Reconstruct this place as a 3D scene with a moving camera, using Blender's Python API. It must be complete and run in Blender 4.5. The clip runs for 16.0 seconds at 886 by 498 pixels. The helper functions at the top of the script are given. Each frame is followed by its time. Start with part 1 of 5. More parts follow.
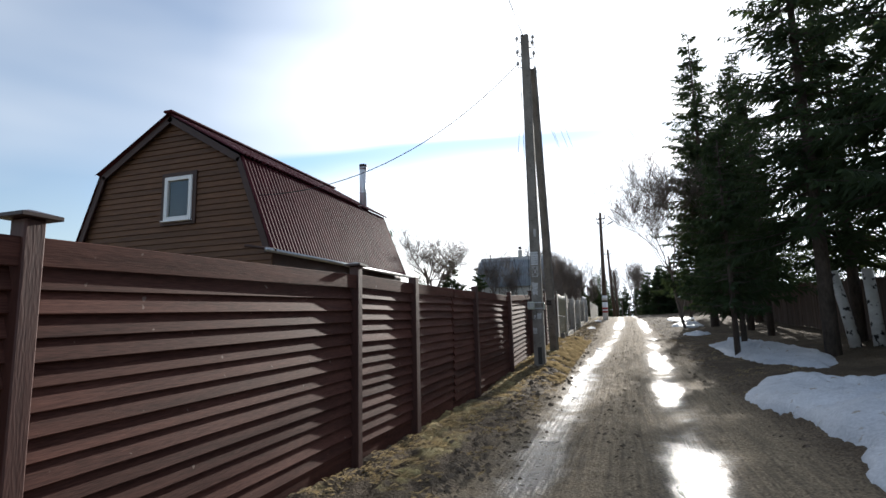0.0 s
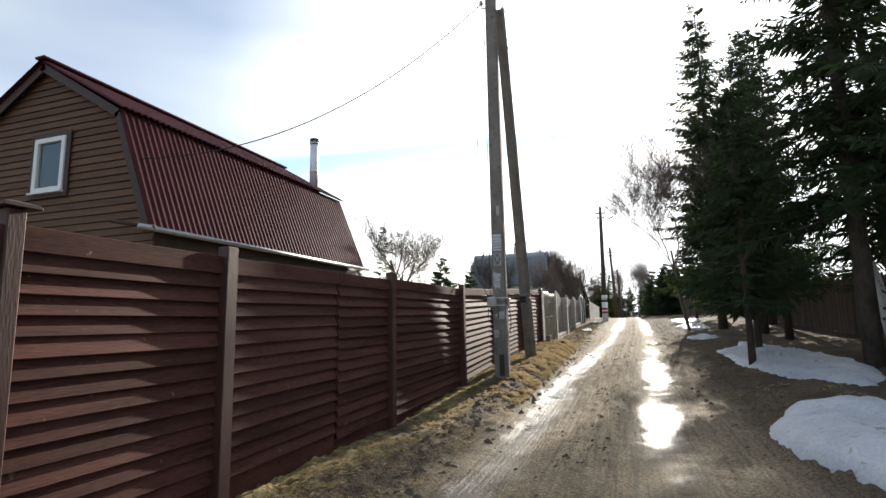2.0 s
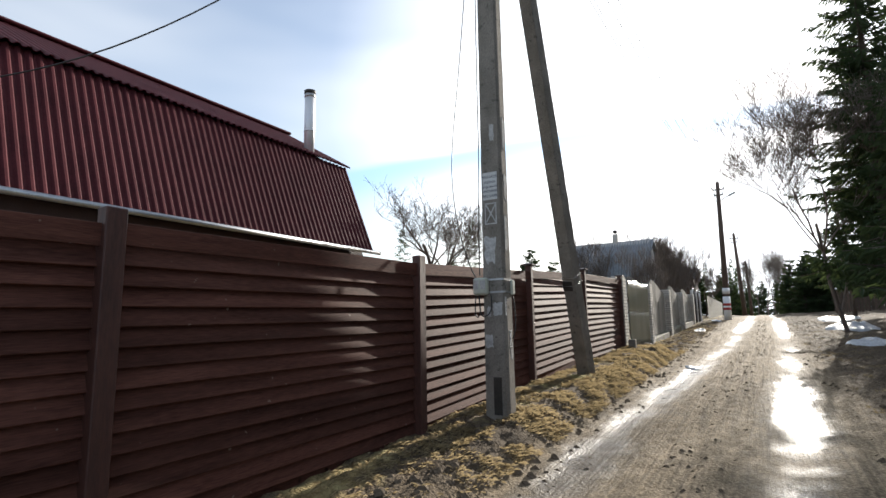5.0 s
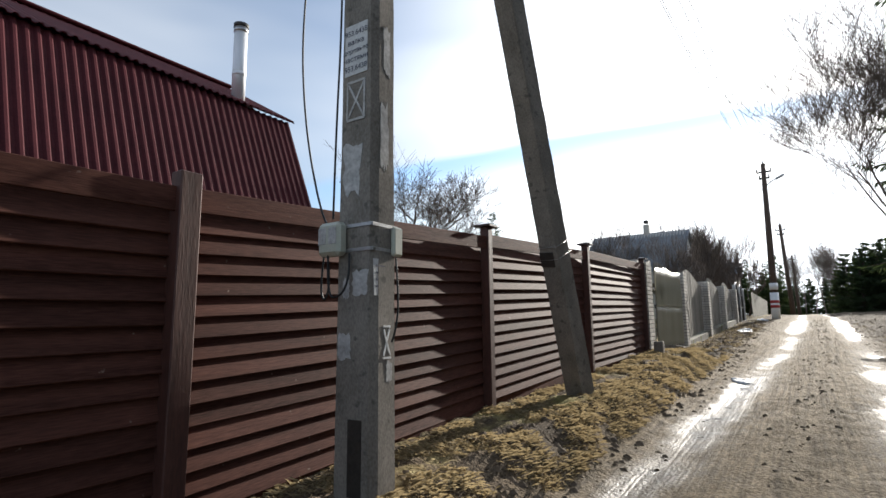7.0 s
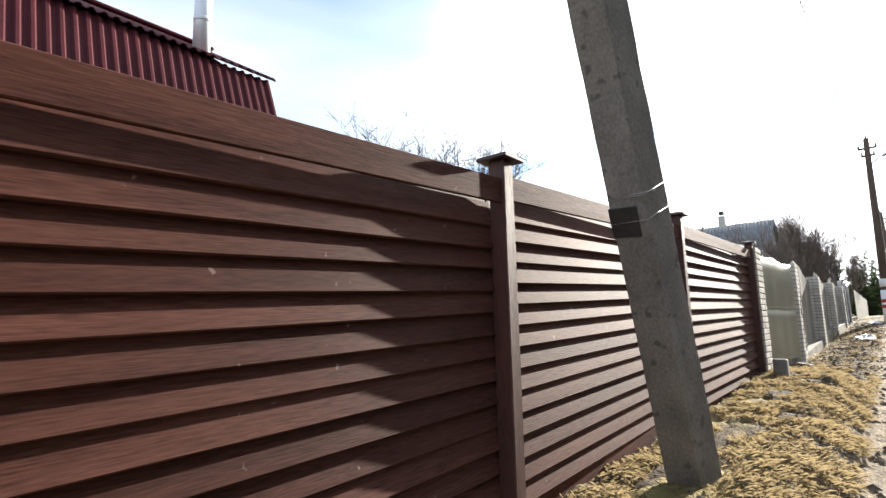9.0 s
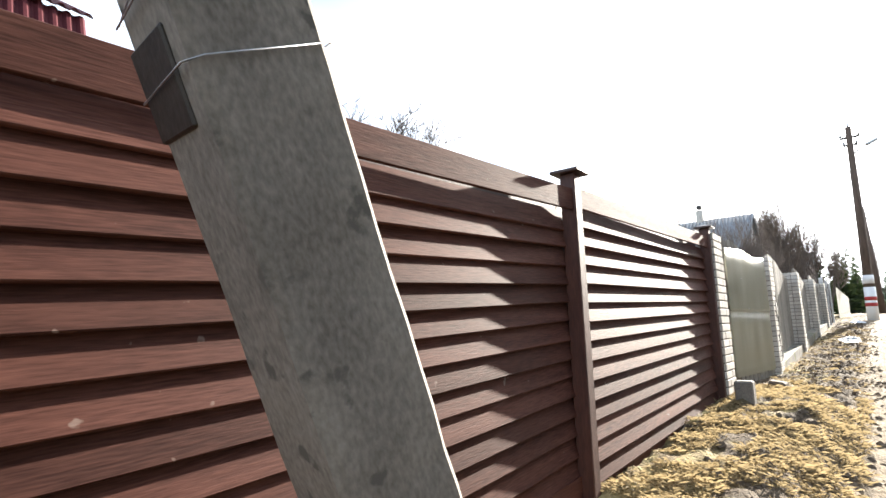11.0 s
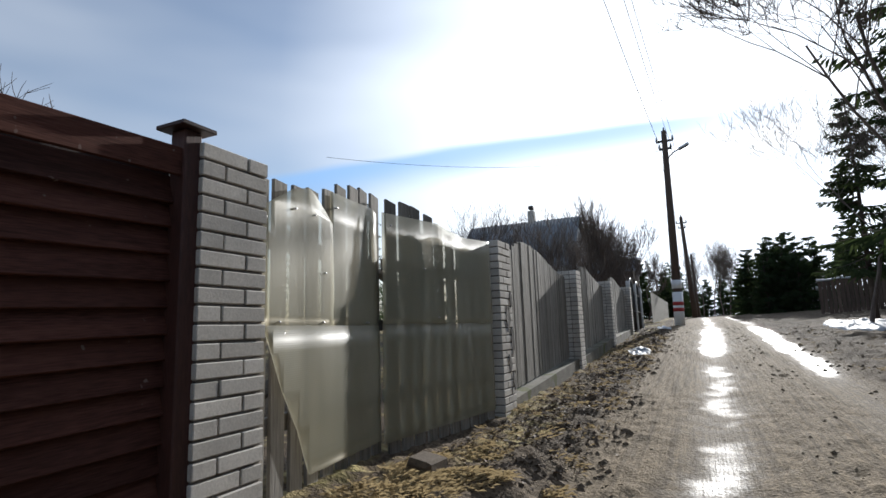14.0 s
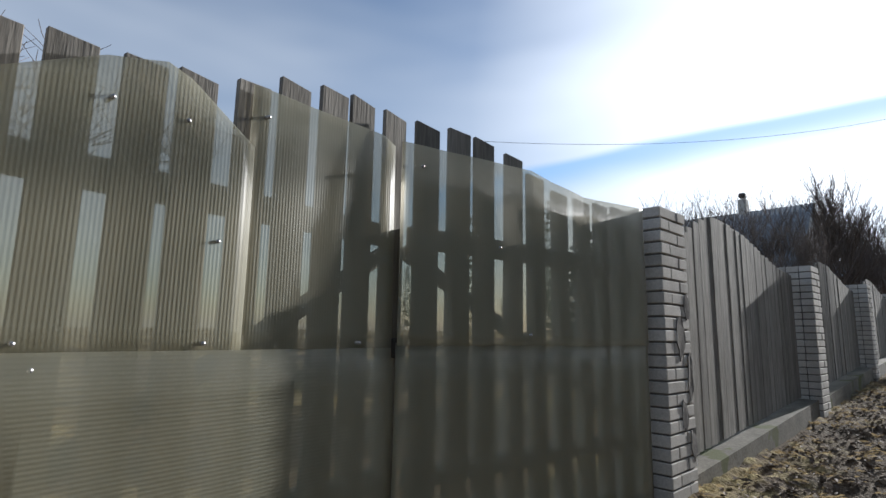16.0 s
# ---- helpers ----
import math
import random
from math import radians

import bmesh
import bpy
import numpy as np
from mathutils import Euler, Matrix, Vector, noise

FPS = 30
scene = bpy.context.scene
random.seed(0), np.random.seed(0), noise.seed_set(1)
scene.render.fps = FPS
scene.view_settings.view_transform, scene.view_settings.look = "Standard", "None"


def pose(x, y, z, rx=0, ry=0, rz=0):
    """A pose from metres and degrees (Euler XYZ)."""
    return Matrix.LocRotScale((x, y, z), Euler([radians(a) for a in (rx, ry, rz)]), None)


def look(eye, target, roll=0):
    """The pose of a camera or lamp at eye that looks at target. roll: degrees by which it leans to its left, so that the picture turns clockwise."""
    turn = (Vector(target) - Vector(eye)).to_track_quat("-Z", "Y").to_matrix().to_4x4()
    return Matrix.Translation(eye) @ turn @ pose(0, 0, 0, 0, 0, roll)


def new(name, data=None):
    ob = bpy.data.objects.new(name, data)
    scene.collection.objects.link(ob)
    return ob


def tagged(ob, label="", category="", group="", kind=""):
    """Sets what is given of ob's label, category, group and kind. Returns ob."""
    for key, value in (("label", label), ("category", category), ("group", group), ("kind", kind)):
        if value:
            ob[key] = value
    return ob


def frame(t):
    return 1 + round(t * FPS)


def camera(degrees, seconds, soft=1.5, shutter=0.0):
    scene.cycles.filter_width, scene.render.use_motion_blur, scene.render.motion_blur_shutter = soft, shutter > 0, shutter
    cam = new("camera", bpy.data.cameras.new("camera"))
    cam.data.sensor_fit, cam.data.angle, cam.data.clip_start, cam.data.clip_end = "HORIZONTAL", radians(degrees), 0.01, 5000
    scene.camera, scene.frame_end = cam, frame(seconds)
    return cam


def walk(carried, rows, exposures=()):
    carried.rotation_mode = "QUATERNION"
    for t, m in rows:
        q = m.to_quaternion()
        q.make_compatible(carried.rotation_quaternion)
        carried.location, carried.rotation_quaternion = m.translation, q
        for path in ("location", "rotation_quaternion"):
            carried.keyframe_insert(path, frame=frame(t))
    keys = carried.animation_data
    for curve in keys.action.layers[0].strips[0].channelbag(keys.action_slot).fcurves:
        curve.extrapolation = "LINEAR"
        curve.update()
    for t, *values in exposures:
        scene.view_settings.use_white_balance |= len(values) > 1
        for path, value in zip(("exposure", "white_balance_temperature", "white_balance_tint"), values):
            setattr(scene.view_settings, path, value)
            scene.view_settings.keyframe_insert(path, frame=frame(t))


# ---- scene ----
cam = camera(79.6, 16.0)
METRES, EYE, TILT, LEAN, TURN = 21.44, 1.2, 0.0, 0.0, 18.1
ROWS = [
    (0.0, 0.0, 0.0, 0.0, 0.19, 8.28, 1.33),
    (0.5, 0.0169, 0.0277, -0.0005, -0.11, 8.28, 1.3),
    (1.0, 0.0323, 0.0549, -0.0005, -0.62, 8.28, 1.3),
    (1.5, 0.0468, 0.0875, -0.0023, -0.09, 8.25, 0.98),
    (2.0, 0.0561, 0.1159, -0.0005, 0.78, 8.33, 1.0),
    (2.5, 0.0644, 0.1453, 0.0004, 10.7, 8.59, 0.81),
    (3.0, 0.078, 0.1757, 0.0012, 14.16, 8.46, 0.77),
    (3.5, 0.0936, 0.2095, 0.0003, 14.38, 8.38, 0.96),
    (4.0, 0.1081, 0.2393, 0.0005, 12.38, 8.43, 0.99),
    (6.5, 0.1527, 0.4078, -0.0021, 14.33, 8.28, 0.61),
    (7.0, 0.1529, 0.4424, -0.0025, 15.89, 8.36, 0.63),
    (7.5, 0.151, 0.4753, 0.0006, 17.35, 8.34, 0.55),
    (8.0, 0.146, 0.5048, 0.0009, 18.79, 8.6, 0.68),
    (10.3, 0.1425, 0.6245, 0.0068, 24.4, 9.03, 1.5),
    (10.5, 0.1448, 0.635, 0.0072, 24.15, 9.03, 1.56),
    (11.0, 0.1646, 0.6555, 0.0089, 20.75, 8.83, 1.54),
    (11.5, 0.1805, 0.68, 0.0095, 14.92, 8.74, 1.59),
    (12.0, 0.1982, 0.7074, 0.0106, 9.9, 8.59, 1.7),
    (12.5, 0.2156, 0.7417, 0.0097, 8.94, 8.66, 1.79),
    (13.0, 0.2332, 0.7757, 0.0107, 7.9, 8.59, 1.82),
    (13.5, 0.2449, 0.8095, 0.0112, 7.63, 8.67, 1.84),
    (14.0, 0.2565, 0.8398, 0.0135, 7.34, 8.69, 1.81),
    (14.5, 0.2651, 0.8679, 0.0142, 8.87, 8.9, 1.09),
    (15.0, 0.2715, 0.8922, 0.0165, 11.76, 8.93, 0.55),
    (15.5, 0.2716, 0.9158, 0.0174, 21.99, 8.96, -0.15),
    (16.0, 0.2658, 0.9361, 0.0186, 27.44, 9.06, -0.97),
]
walk(cam, [(t, pose(0, 0, EYE, TILT, LEAN, TURN) @ pose(METRES * x, METRES * y, METRES * z, 90 + pitch, roll, yaw)) for t, x, y, z, yaw, pitch, roll in ROWS],
     [(0, 0.75, 6150, 10), (1.5, 1.0, 6500, 10), (2.5, 1.15, 6600, 10), (3.5, 1.3, 6500, 10), (4.2, 1.25, 6500, 10), (6.5, 0.85, 6300, 10), (8.2, 1.05, 6450, 10), (10.3, 2.95, 6500, 10), (10.7, 2.85, 6500, 10),
      (11.0, 2.35, 6500, 10), (11.5, 1.5, 6500, 10), (12.0, 1.2, 6450, 10), (12.6, 0.95, 6300, 10), (13.5, 0.65, 6000, 10), (14.2, 0.3, 5900, 10), (15.0, 0.05, 5850, 10), (16.0, 0.38, 5800, 10)])

# ---- world, sun ----
SUN_DIR = Vector((0.093, 0.946, 0.297)).normalized()
world = bpy.data.worlds.new("world")
scene.world = world
world.use_nodes = True
wn, wl = world.node_tree.nodes, world.node_tree.links
wn.clear()
w_out = wn.new("ShaderNodeOutputWorld")
w_bg = wn.new("ShaderNodeBackground")
w_bg.inputs["Strength"].default_value = 0.1
sky = wn.new("ShaderNodeTexSky")
sky.sky_type = "NISHITA"
sky.sun_disc = False
sky.sun_elevation, sky.sun_rotation = math.asin(SUN_DIR.z), math.atan2(SUN_DIR.x, SUN_DIR.y)
sky.dust_density, sky.air_density, sky.ozone_density = 1.5, 1.0, 1.5
w_tc = wn.new("ShaderNodeTexCoord")
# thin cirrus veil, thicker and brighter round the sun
w_map = wn.new("ShaderNodeMapping")
w_map.inputs["Scale"].default_value = (1.0, 1.3, 4.5)
w_map.inputs["Rotation"].default_value = (0.12, 0.2, 0.3)
w_noise = wn.new("ShaderNodeTexNoise")
w_noise.inputs["Scale"].default_value = 1.0
w_noise.inputs["Detail"].default_value = 3
w_ramp = wn.new("ShaderNodeMapRange")
for k, v in (("From Min", 0.35), ("From Max", 0.7), ("To Min", 0.04), ("To Max", 0.6)):
    w_ramp.inputs[k].default_value = v
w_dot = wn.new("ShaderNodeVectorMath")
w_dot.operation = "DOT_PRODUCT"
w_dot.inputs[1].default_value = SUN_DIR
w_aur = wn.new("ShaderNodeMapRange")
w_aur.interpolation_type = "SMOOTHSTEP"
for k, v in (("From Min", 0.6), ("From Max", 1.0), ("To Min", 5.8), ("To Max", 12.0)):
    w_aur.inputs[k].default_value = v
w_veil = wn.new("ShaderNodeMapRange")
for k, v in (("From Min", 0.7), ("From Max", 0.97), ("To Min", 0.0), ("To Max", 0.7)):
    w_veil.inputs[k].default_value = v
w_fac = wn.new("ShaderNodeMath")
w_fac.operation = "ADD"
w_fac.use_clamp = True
w_mix = wn.new("ShaderNodeMix")
w_mix.data_type = "RGBA"
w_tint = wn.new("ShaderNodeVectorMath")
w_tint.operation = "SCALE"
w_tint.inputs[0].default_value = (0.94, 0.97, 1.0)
wl.new(w_tc.outputs["Generated"], w_map.inputs["Vector"])
wl.new(w_map.outputs["Vector"], w_noise.inputs["Vector"])
wl.new(w_noise.outputs["Fac"], w_ramp.inputs["Value"])
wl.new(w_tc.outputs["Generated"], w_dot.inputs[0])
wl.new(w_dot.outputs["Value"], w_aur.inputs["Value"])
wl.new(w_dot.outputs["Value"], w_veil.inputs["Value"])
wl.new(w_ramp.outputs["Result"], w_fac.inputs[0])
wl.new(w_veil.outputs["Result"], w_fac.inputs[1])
# one long clear streak low over the gardens, fading out towards its ends
w_band = wn.new("ShaderNodeVectorMath")
w_band.operation = "DOT_PRODUCT"
w_band.inputs[1].default_value = (-0.031, 0.334, -0.942)
w_wob = wn.new("ShaderNodeMath")
w_wob.operation = "MULTIPLY_ADD"
w_wob.inputs[1].default_value, w_wob.inputs[2].default_value = 0.07, -0.035
w_off = wn.new("ShaderNodeMath")
w_off.operation = "ADD"
w_up, w_low = wn.new("ShaderNodeMapRange"), wn.new("ShaderNodeMapRange")
for node, vals in ((w_up, (-0.022, -0.006, 0.0, 1.0)), (w_low, (-0.004, 0.06, 0.72, 0.0))):
    node.interpolation_type = "SMOOTHSTEP"
    for k, v in zip(("From Min", "From Max", "To Min", "To Max"), vals):
        node.inputs[k].default_value = v
w_str = wn.new("ShaderNodeMath")
w_str.operation = "MULTIPLY"
w_side = wn.new("ShaderNodeVectorMath")
w_side.operation = "DOT_PRODUCT"
w_side.inputs[1].default_value = (-0.32, 0.9, 0.3)
w_end = wn.new("ShaderNodeMapRange")
w_end.interpolation_type = "SMOOTHSTEP"
for k, v in (("From Min", 0.83), ("From Max", 0.97)):
    w_end.inputs[k].default_value = v
w_cut = wn.new("ShaderNodeMath")
w_cut.operation = "MULTIPLY"
w_blue = wn.new("ShaderNodeMix")
w_blue.data_type = "RGBA"
w_blue.inputs["B"].default_value = (2.3, 4.3, 7.2, 1)
for a, b in ((w_tc.outputs["Generated"], w_band.inputs[0]), (w_noise.outputs["Fac"], w_wob.inputs[0]), (w_band.outputs["Value"], w_off.inputs[0]), (w_wob.outputs["Value"], w_off.inputs[1]),
             (w_off.outputs["Value"], w_up.inputs["Value"]), (w_off.outputs["Value"], w_low.inputs["Value"]), (w_up.outputs["Result"], w_str.inputs[0]), (w_low.outputs["Result"], w_str.inputs[1]), (w_tc.outputs["Generated"], w_side.inputs[0]), (w_side.outputs["Value"], w_end.inputs["Value"]),
             (w_str.outputs["Value"], w_cut.inputs[0]), (w_end.outputs["Result"], w_cut.inputs[1]), (w_cut.outputs["Value"], w_blue.inputs["Factor"]), (w_mix.outputs["Result"], w_blue.inputs["A"])):
    wl.new(a, b)
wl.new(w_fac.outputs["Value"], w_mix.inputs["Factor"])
wl.new(sky.outputs["Color"], w_mix.inputs["A"])
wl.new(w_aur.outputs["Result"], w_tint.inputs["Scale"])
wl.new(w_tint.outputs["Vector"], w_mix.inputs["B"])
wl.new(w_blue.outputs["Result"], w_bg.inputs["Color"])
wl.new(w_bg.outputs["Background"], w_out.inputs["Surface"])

sun_data = bpy.data.lights.new("sun", "SUN")
sun_data.energy, sun_data.angle, sun_data.color = 4.3, radians(0.6), (1.0, 0.93, 0.82)
sun = new("sun", sun_data)
sun.matrix_world = look(SUN_DIR * 60, (0, 0, 0))


# ---- materials ----
def mat(name, low, high, rough=0.8, scale=8.0, stretch=(1, 1, 1), bump=0.3, metal=0.0, rand=0.0, fine=60.0, speck=None, coat=0.0, spec=0.5):
    """A surface with colour varying between low and high at two scales, relief, and variation from piece to piece."""
    m = bpy.data.materials.new(name)
    m.use_nodes = True
    n, l = m.node_tree.nodes, m.node_tree.links
    b = n["Principled BSDF"]
    tc, mp = n.new("ShaderNodeTexCoord"), n.new("ShaderNodeMapping")
    mp.inputs["Scale"].default_value = stretch
    l.new(tc.outputs["Object"], mp.inputs["Vector"])
    info = n.new("ShaderNodeObjectInfo")
    shift = n.new("ShaderNodeVectorMath")
    shift.operation = "MULTIPLY_ADD"
    shift.inputs[1].default_value = (37, 53, 71)
    comb = n.new("ShaderNodeCombineXYZ")
    for k in "XYZ":
        l.new(info.outputs["Random"], comb.inputs[k])
    l.new(comb.outputs["Vector"], shift.inputs[0])
    l.new(mp.outputs["Vector"], shift.inputs[2])
    a, f = n.new("ShaderNodeTexNoise"), n.new("ShaderNodeTexNoise")
    a.inputs["Scale"].default_value, a.inputs["Detail"].default_value = scale, 4
    f.inputs["Scale"].default_value, f.inputs["Detail"].default_value = fine, 3
    l.new(shift.outputs["Vector"], a.inputs["Vector"])
    l.new(shift.outputs["Vector"], f.inputs["Vector"])
    add = n.new("ShaderNodeMath")
    add.operation = "MULTIPLY_ADD"
    add.inputs[1].default_value = 0.55
    l.new(f.outputs["Fac"], add.inputs[0])
    half = n.new("ShaderNodeMath")
    half.operation = "MULTIPLY"
    half.inputs[1].default_value = 0.6
    l.new(a.outputs["Fac"], half.inputs[0])
    l.new(half.outputs["Value"], add.inputs[2])
    rmp = n.new("ShaderNodeMapRange")
    rmp.inputs["From Min"].default_value, rmp.inputs["From Max"].default_value = 0.38, 0.78
    l.new(add.outputs["Value"], rmp.inputs["Value"])
    mix = n.new("ShaderNodeMix")
    mix.data_type = "RGBA"
    mix.inputs["A"].default_value, mix.inputs["B"].default_value = (*low, 1), (*high, 1)
    l.new(rmp.outputs["Result"], mix.inputs["Factor"])
    col = mix.outputs["Result"]
    if speck:
        s = n.new("ShaderNodeTexNoise")
        s.inputs["Scale"].default_value, s.inputs["Detail"].default_value = speck[1], 5
        l.new(tc.outputs["Object"], s.inputs["Vector"])
        sr = n.new("ShaderNodeMapRange")
        sr.inputs["From Min"].default_value, sr.inputs["From Max"].default_value = speck[2], speck[2] + 0.06
        l.new(s.outputs["Fac"], sr.inputs["Value"])
        sm = n.new("ShaderNodeMix")
        sm.data_type = "RGBA"
        sm.inputs["B"].default_value = (*speck[0], 1)
        l.new(sr.outputs["Result"], sm.inputs["Factor"])
        l.new(col, sm.inputs["A"])
        col = sm.outputs["Result"]
    if rand:
        hs = n.new("ShaderNodeHueSaturation")
        rr = n.new("ShaderNodeMapRange")
        rr.inputs["To Min"].default_value, rr.inputs["To Max"].default_value = 1 - rand, 1 + rand
        l.new(info.outputs["Random"], rr.inputs["Value"])
        l.new(rr.outputs["Result"], hs.inputs["Value"])
        l.new(col, hs.inputs["Color"])
        col = hs.outputs["Color"]
    l.new(col, b.inputs["Base Color"])
    b.inputs["Roughness"].default_value, b.inputs["Metallic"].default_value = rough, metal
    b.inputs["Coat Weight"].default_value, b.inputs["Specular IOR Level"].default_value = coat, spec
    bp = n.new("ShaderNodeBump")
    bp.inputs["Strength"].default_value, bp.inputs["Distance"].default_value = bump, 0.01
    l.new(add.outputs["Value"], bp.inputs["Height"])
    l.new(bp.outputs["Normal"], b.inputs["Normal"])
    return m


M_SLAT = mat("brown_stained_board", (0.042, 0.0155, 0.0115), (0.138, 0.057, 0.042), 0.7, 3, (5, 0.35, 5), 0.25, rand=0.25, fine=38, speck=((0.035, 0.014, 0.01), 7.0, 0.68), spec=0.12)
M_POST = mat("brown_painted_post", (0.045, 0.016, 0.012), (0.1, 0.038, 0.028), 0.6, 4, (4, 4, 0.6), 0.25, rand=0.1, fine=30)
M_CAP = mat("brown_sheet_metal", (0.035, 0.017, 0.013), (0.06, 0.03, 0.024), 0.45, 5, bump=0.1)
M_CONC = mat("weathered_concrete", (0.13, 0.115, 0.097), (0.31, 0.278, 0.243), 0.92, 5, (1, 1, 0.6), 0.22, fine=95, speck=((0.12, 0.11, 0.095), 14, 0.62))
M_PLINTH = mat("mossy_concrete", (0.11, 0.1, 0.075), (0.25, 0.228, 0.185), 0.95, 4, bump=0.6, fine=40, speck=((0.1, 0.11, 0.035), 3, 0.58))
M_BRICK = mat("white_silicate_brick", (0.47, 0.435, 0.39), (0.68, 0.635, 0.575), 0.9, 6, bump=0.2, rand=0.13, fine=90, speck=((0.3, 0.27, 0.24), 9, 0.66))
M_MORTAR = mat("grey_mortar", (0.13, 0.118, 0.105), (0.25, 0.227, 0.205), 0.95, 12, bump=0.6)
M_GREYWOOD = mat("silvered_bare_board", (0.14, 0.127, 0.108), (0.35, 0.322, 0.283), 0.85, 3, (7, 7, 0.5), 0.5, rand=0.2, fine=14)
M_ROOF = mat("wine_red_roof_sheet", (0.06, 0.014, 0.018), (0.1, 0.024, 0.029), 0.62, 2.5, bump=0.08, fine=30, spec=0.1)
M_LOG = mat("brown_house_board", (0.07, 0.032, 0.017), (0.15, 0.073, 0.035), 0.75, 3, (0.6, 4, 6), 0.4, rand=0.18, fine=16)
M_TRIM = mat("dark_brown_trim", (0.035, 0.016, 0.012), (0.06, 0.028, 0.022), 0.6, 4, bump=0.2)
M_WHITE = mat("white_plastic", (0.72, 0.72, 0.72), (0.82, 0.82, 0.82), 0.35, 3, bump=0.03)
M_STEEL = mat("stainless_steel", (0.72, 0.73, 0.75), (0.85, 0.86, 0.88), 0.42, 3, (6, 6, 0.5), 0.04, metal=0.35)
M_GALV = mat("galvanised_metal", (0.36, 0.36, 0.37), (0.55, 0.55, 0.56), 0.45, 8, bump=0.1, metal=0.9)
M_DARK = mat("dark_iron", (0.02, 0.018, 0.016), (0.05, 0.042, 0.036), 0.6, 10, bump=0.3)
M_CABLE = mat("black_cable", (0.012, 0.012, 0.012), (0.025, 0.025, 0.025), 0.55, 10, bump=0.05)
M_BOX = mat("cream_meter_plastic", (0.42, 0.43, 0.36), (0.52, 0.53, 0.45), 0.45, 5, bump=0.04)
M_SLATE = mat("grey_fibre_cement", (0.15, 0.165, 0.18), (0.27, 0.29, 0.31), 0.85, 1.5, bump=0.3, fine=8)
M_BARK = mat("spruce_bark", (0.045, 0.034, 0.027), (0.11, 0.085, 0.068), 0.95, 6, (1, 1, 0.4), 0.9, fine=22)
M_TWIG = mat("bare_twig_bark", (0.09, 0.07, 0.058), (0.2, 0.16, 0.135), 0.9, 6, bump=0.4)
M_BIRCH = mat("white_birch_bark", (0.5, 0.48, 0.45), (0.72, 0.7, 0.67), 0.8, 3, (1, 1, 2.5), 0.3, speck=((0.03, 0.026, 0.024), 6, 0.56))
M_LEAF = mat("fallen_leaf", (0.09, 0.062, 0.04), (0.27, 0.2, 0.14), 0.8, 3, bump=0.1)
M_STRAW = mat("dry_grass", (0.2, 0.145, 0.075), (0.52, 0.43, 0.26), 0.8, 2, bump=0.0, rand=0.3)
M_NEEDLE = mat("spruce_needles", (0.02, 0.042, 0.018), (0.06, 0.1, 0.038), 0.7, 1.2, bump=0.0, rand=0.15, fine=9)
for _m, _c in ((M_NEEDLE, (0.055, 0.075, 0.025, 1)), (M_STRAW, (0.4, 0.31, 0.17, 1))):
    _n, _l = _m.node_tree.nodes, _m.node_tree.links
    _t, _x = _n.new("ShaderNodeBsdfTranslucent"), _n.new("ShaderNodeMixShader")
    _t.inputs["Color"].default_value, _x.inputs[0].default_value = _c, 0.4
    _l.new(_n["Principled BSDF"].outputs[0], _x.inputs[1])
    _l.new(_t.outputs[0], _x.inputs[2])
    _l.new(_x.outputs[0], _n["Material Output"].inputs["Surface"])
# blades and leaves differ one by one
for _m in (M_STRAW, M_LEAF):
    _n, _l = _m.node_tree.nodes, _m.node_tree.links
    _h, _g, _r = _n.new("ShaderNodeHueSaturation"), _n.new("ShaderNodeNewGeometry"), _n.new("ShaderNodeMapRange")
    _r.inputs["To Min"].default_value, _r.inputs["To Max"].default_value = 0.35, 1.45
    _p = _n["Principled BSDF"].inputs["Base Color"]
    _l.new(_g.outputs["Random Per Island"], _r.inputs["Value"])
    _l.new(_r.outputs["Result"], _h.inputs["Value"])
    _l.new(_p.links[0].from_socket, _h.inputs["Color"])
    _l.new(_h.outputs["Color"], _p)
# pale splashes and worn spots on the stained boards
_n, _l = M_SLAT.node_tree.nodes, M_SLAT.node_tree.links
_t, _v, _r, _k, _x = _n.new("ShaderNodeTexCoord"), _n.new("ShaderNodeTexNoise"), _n.new("ShaderNodeMapRange"), _n.new("ShaderNodeVectorMath"), _n.new("ShaderNodeMix")
_o = _n.new("ShaderNodeObjectInfo")
_k.operation = "MULTIPLY_ADD"
_k.inputs[1].default_value, _v.inputs["Scale"].default_value, _v.inputs["Detail"].default_value = (31, 47, 61), 19.0, 2
_l.new(_o.outputs["Random"], _k.inputs[0])
_l.new(_t.outputs["Object"], _k.inputs[2])
_l.new(_k.outputs["Vector"], _v.inputs["Vector"])
_r.inputs["From Min"].default_value, _r.inputs["From Max"].default_value, _r.inputs["To Max"].default_value = 0.73, 0.77, 0.7
_l.new(_v.outputs["Fac"], _r.inputs["Value"])
_x.data_type = "RGBA"
_x.inputs["B"].default_value = (0.26, 0.19, 0.16, 1)
_p = _n["Principled BSDF"].inputs["Base Color"]
_l.new(_r.outputs["Result"], _x.inputs["Factor"])
_l.new(_p.links[0].from_socket, _x.inputs["A"])
_l.new(_x.outputs["Result"], _p)
M_SNOW = mat("old_snow", (0.36, 0.385, 0.42), (0.6, 0.625, 0.655), 0.6, 2.2, bump=0.6, fine=30, speck=((0.3, 0.27, 0.23), 7, 0.64))
M_CLOD = mat("mud_clod", (0.07, 0.05, 0.033), (0.2, 0.15, 0.1), 0.95, 6, bump=0.7, rand=0.2)
M_PAPER = mat("weathered_paper", (0.5, 0.5, 0.5), (0.72, 0.72, 0.72), 0.85, 7, bump=0.1)
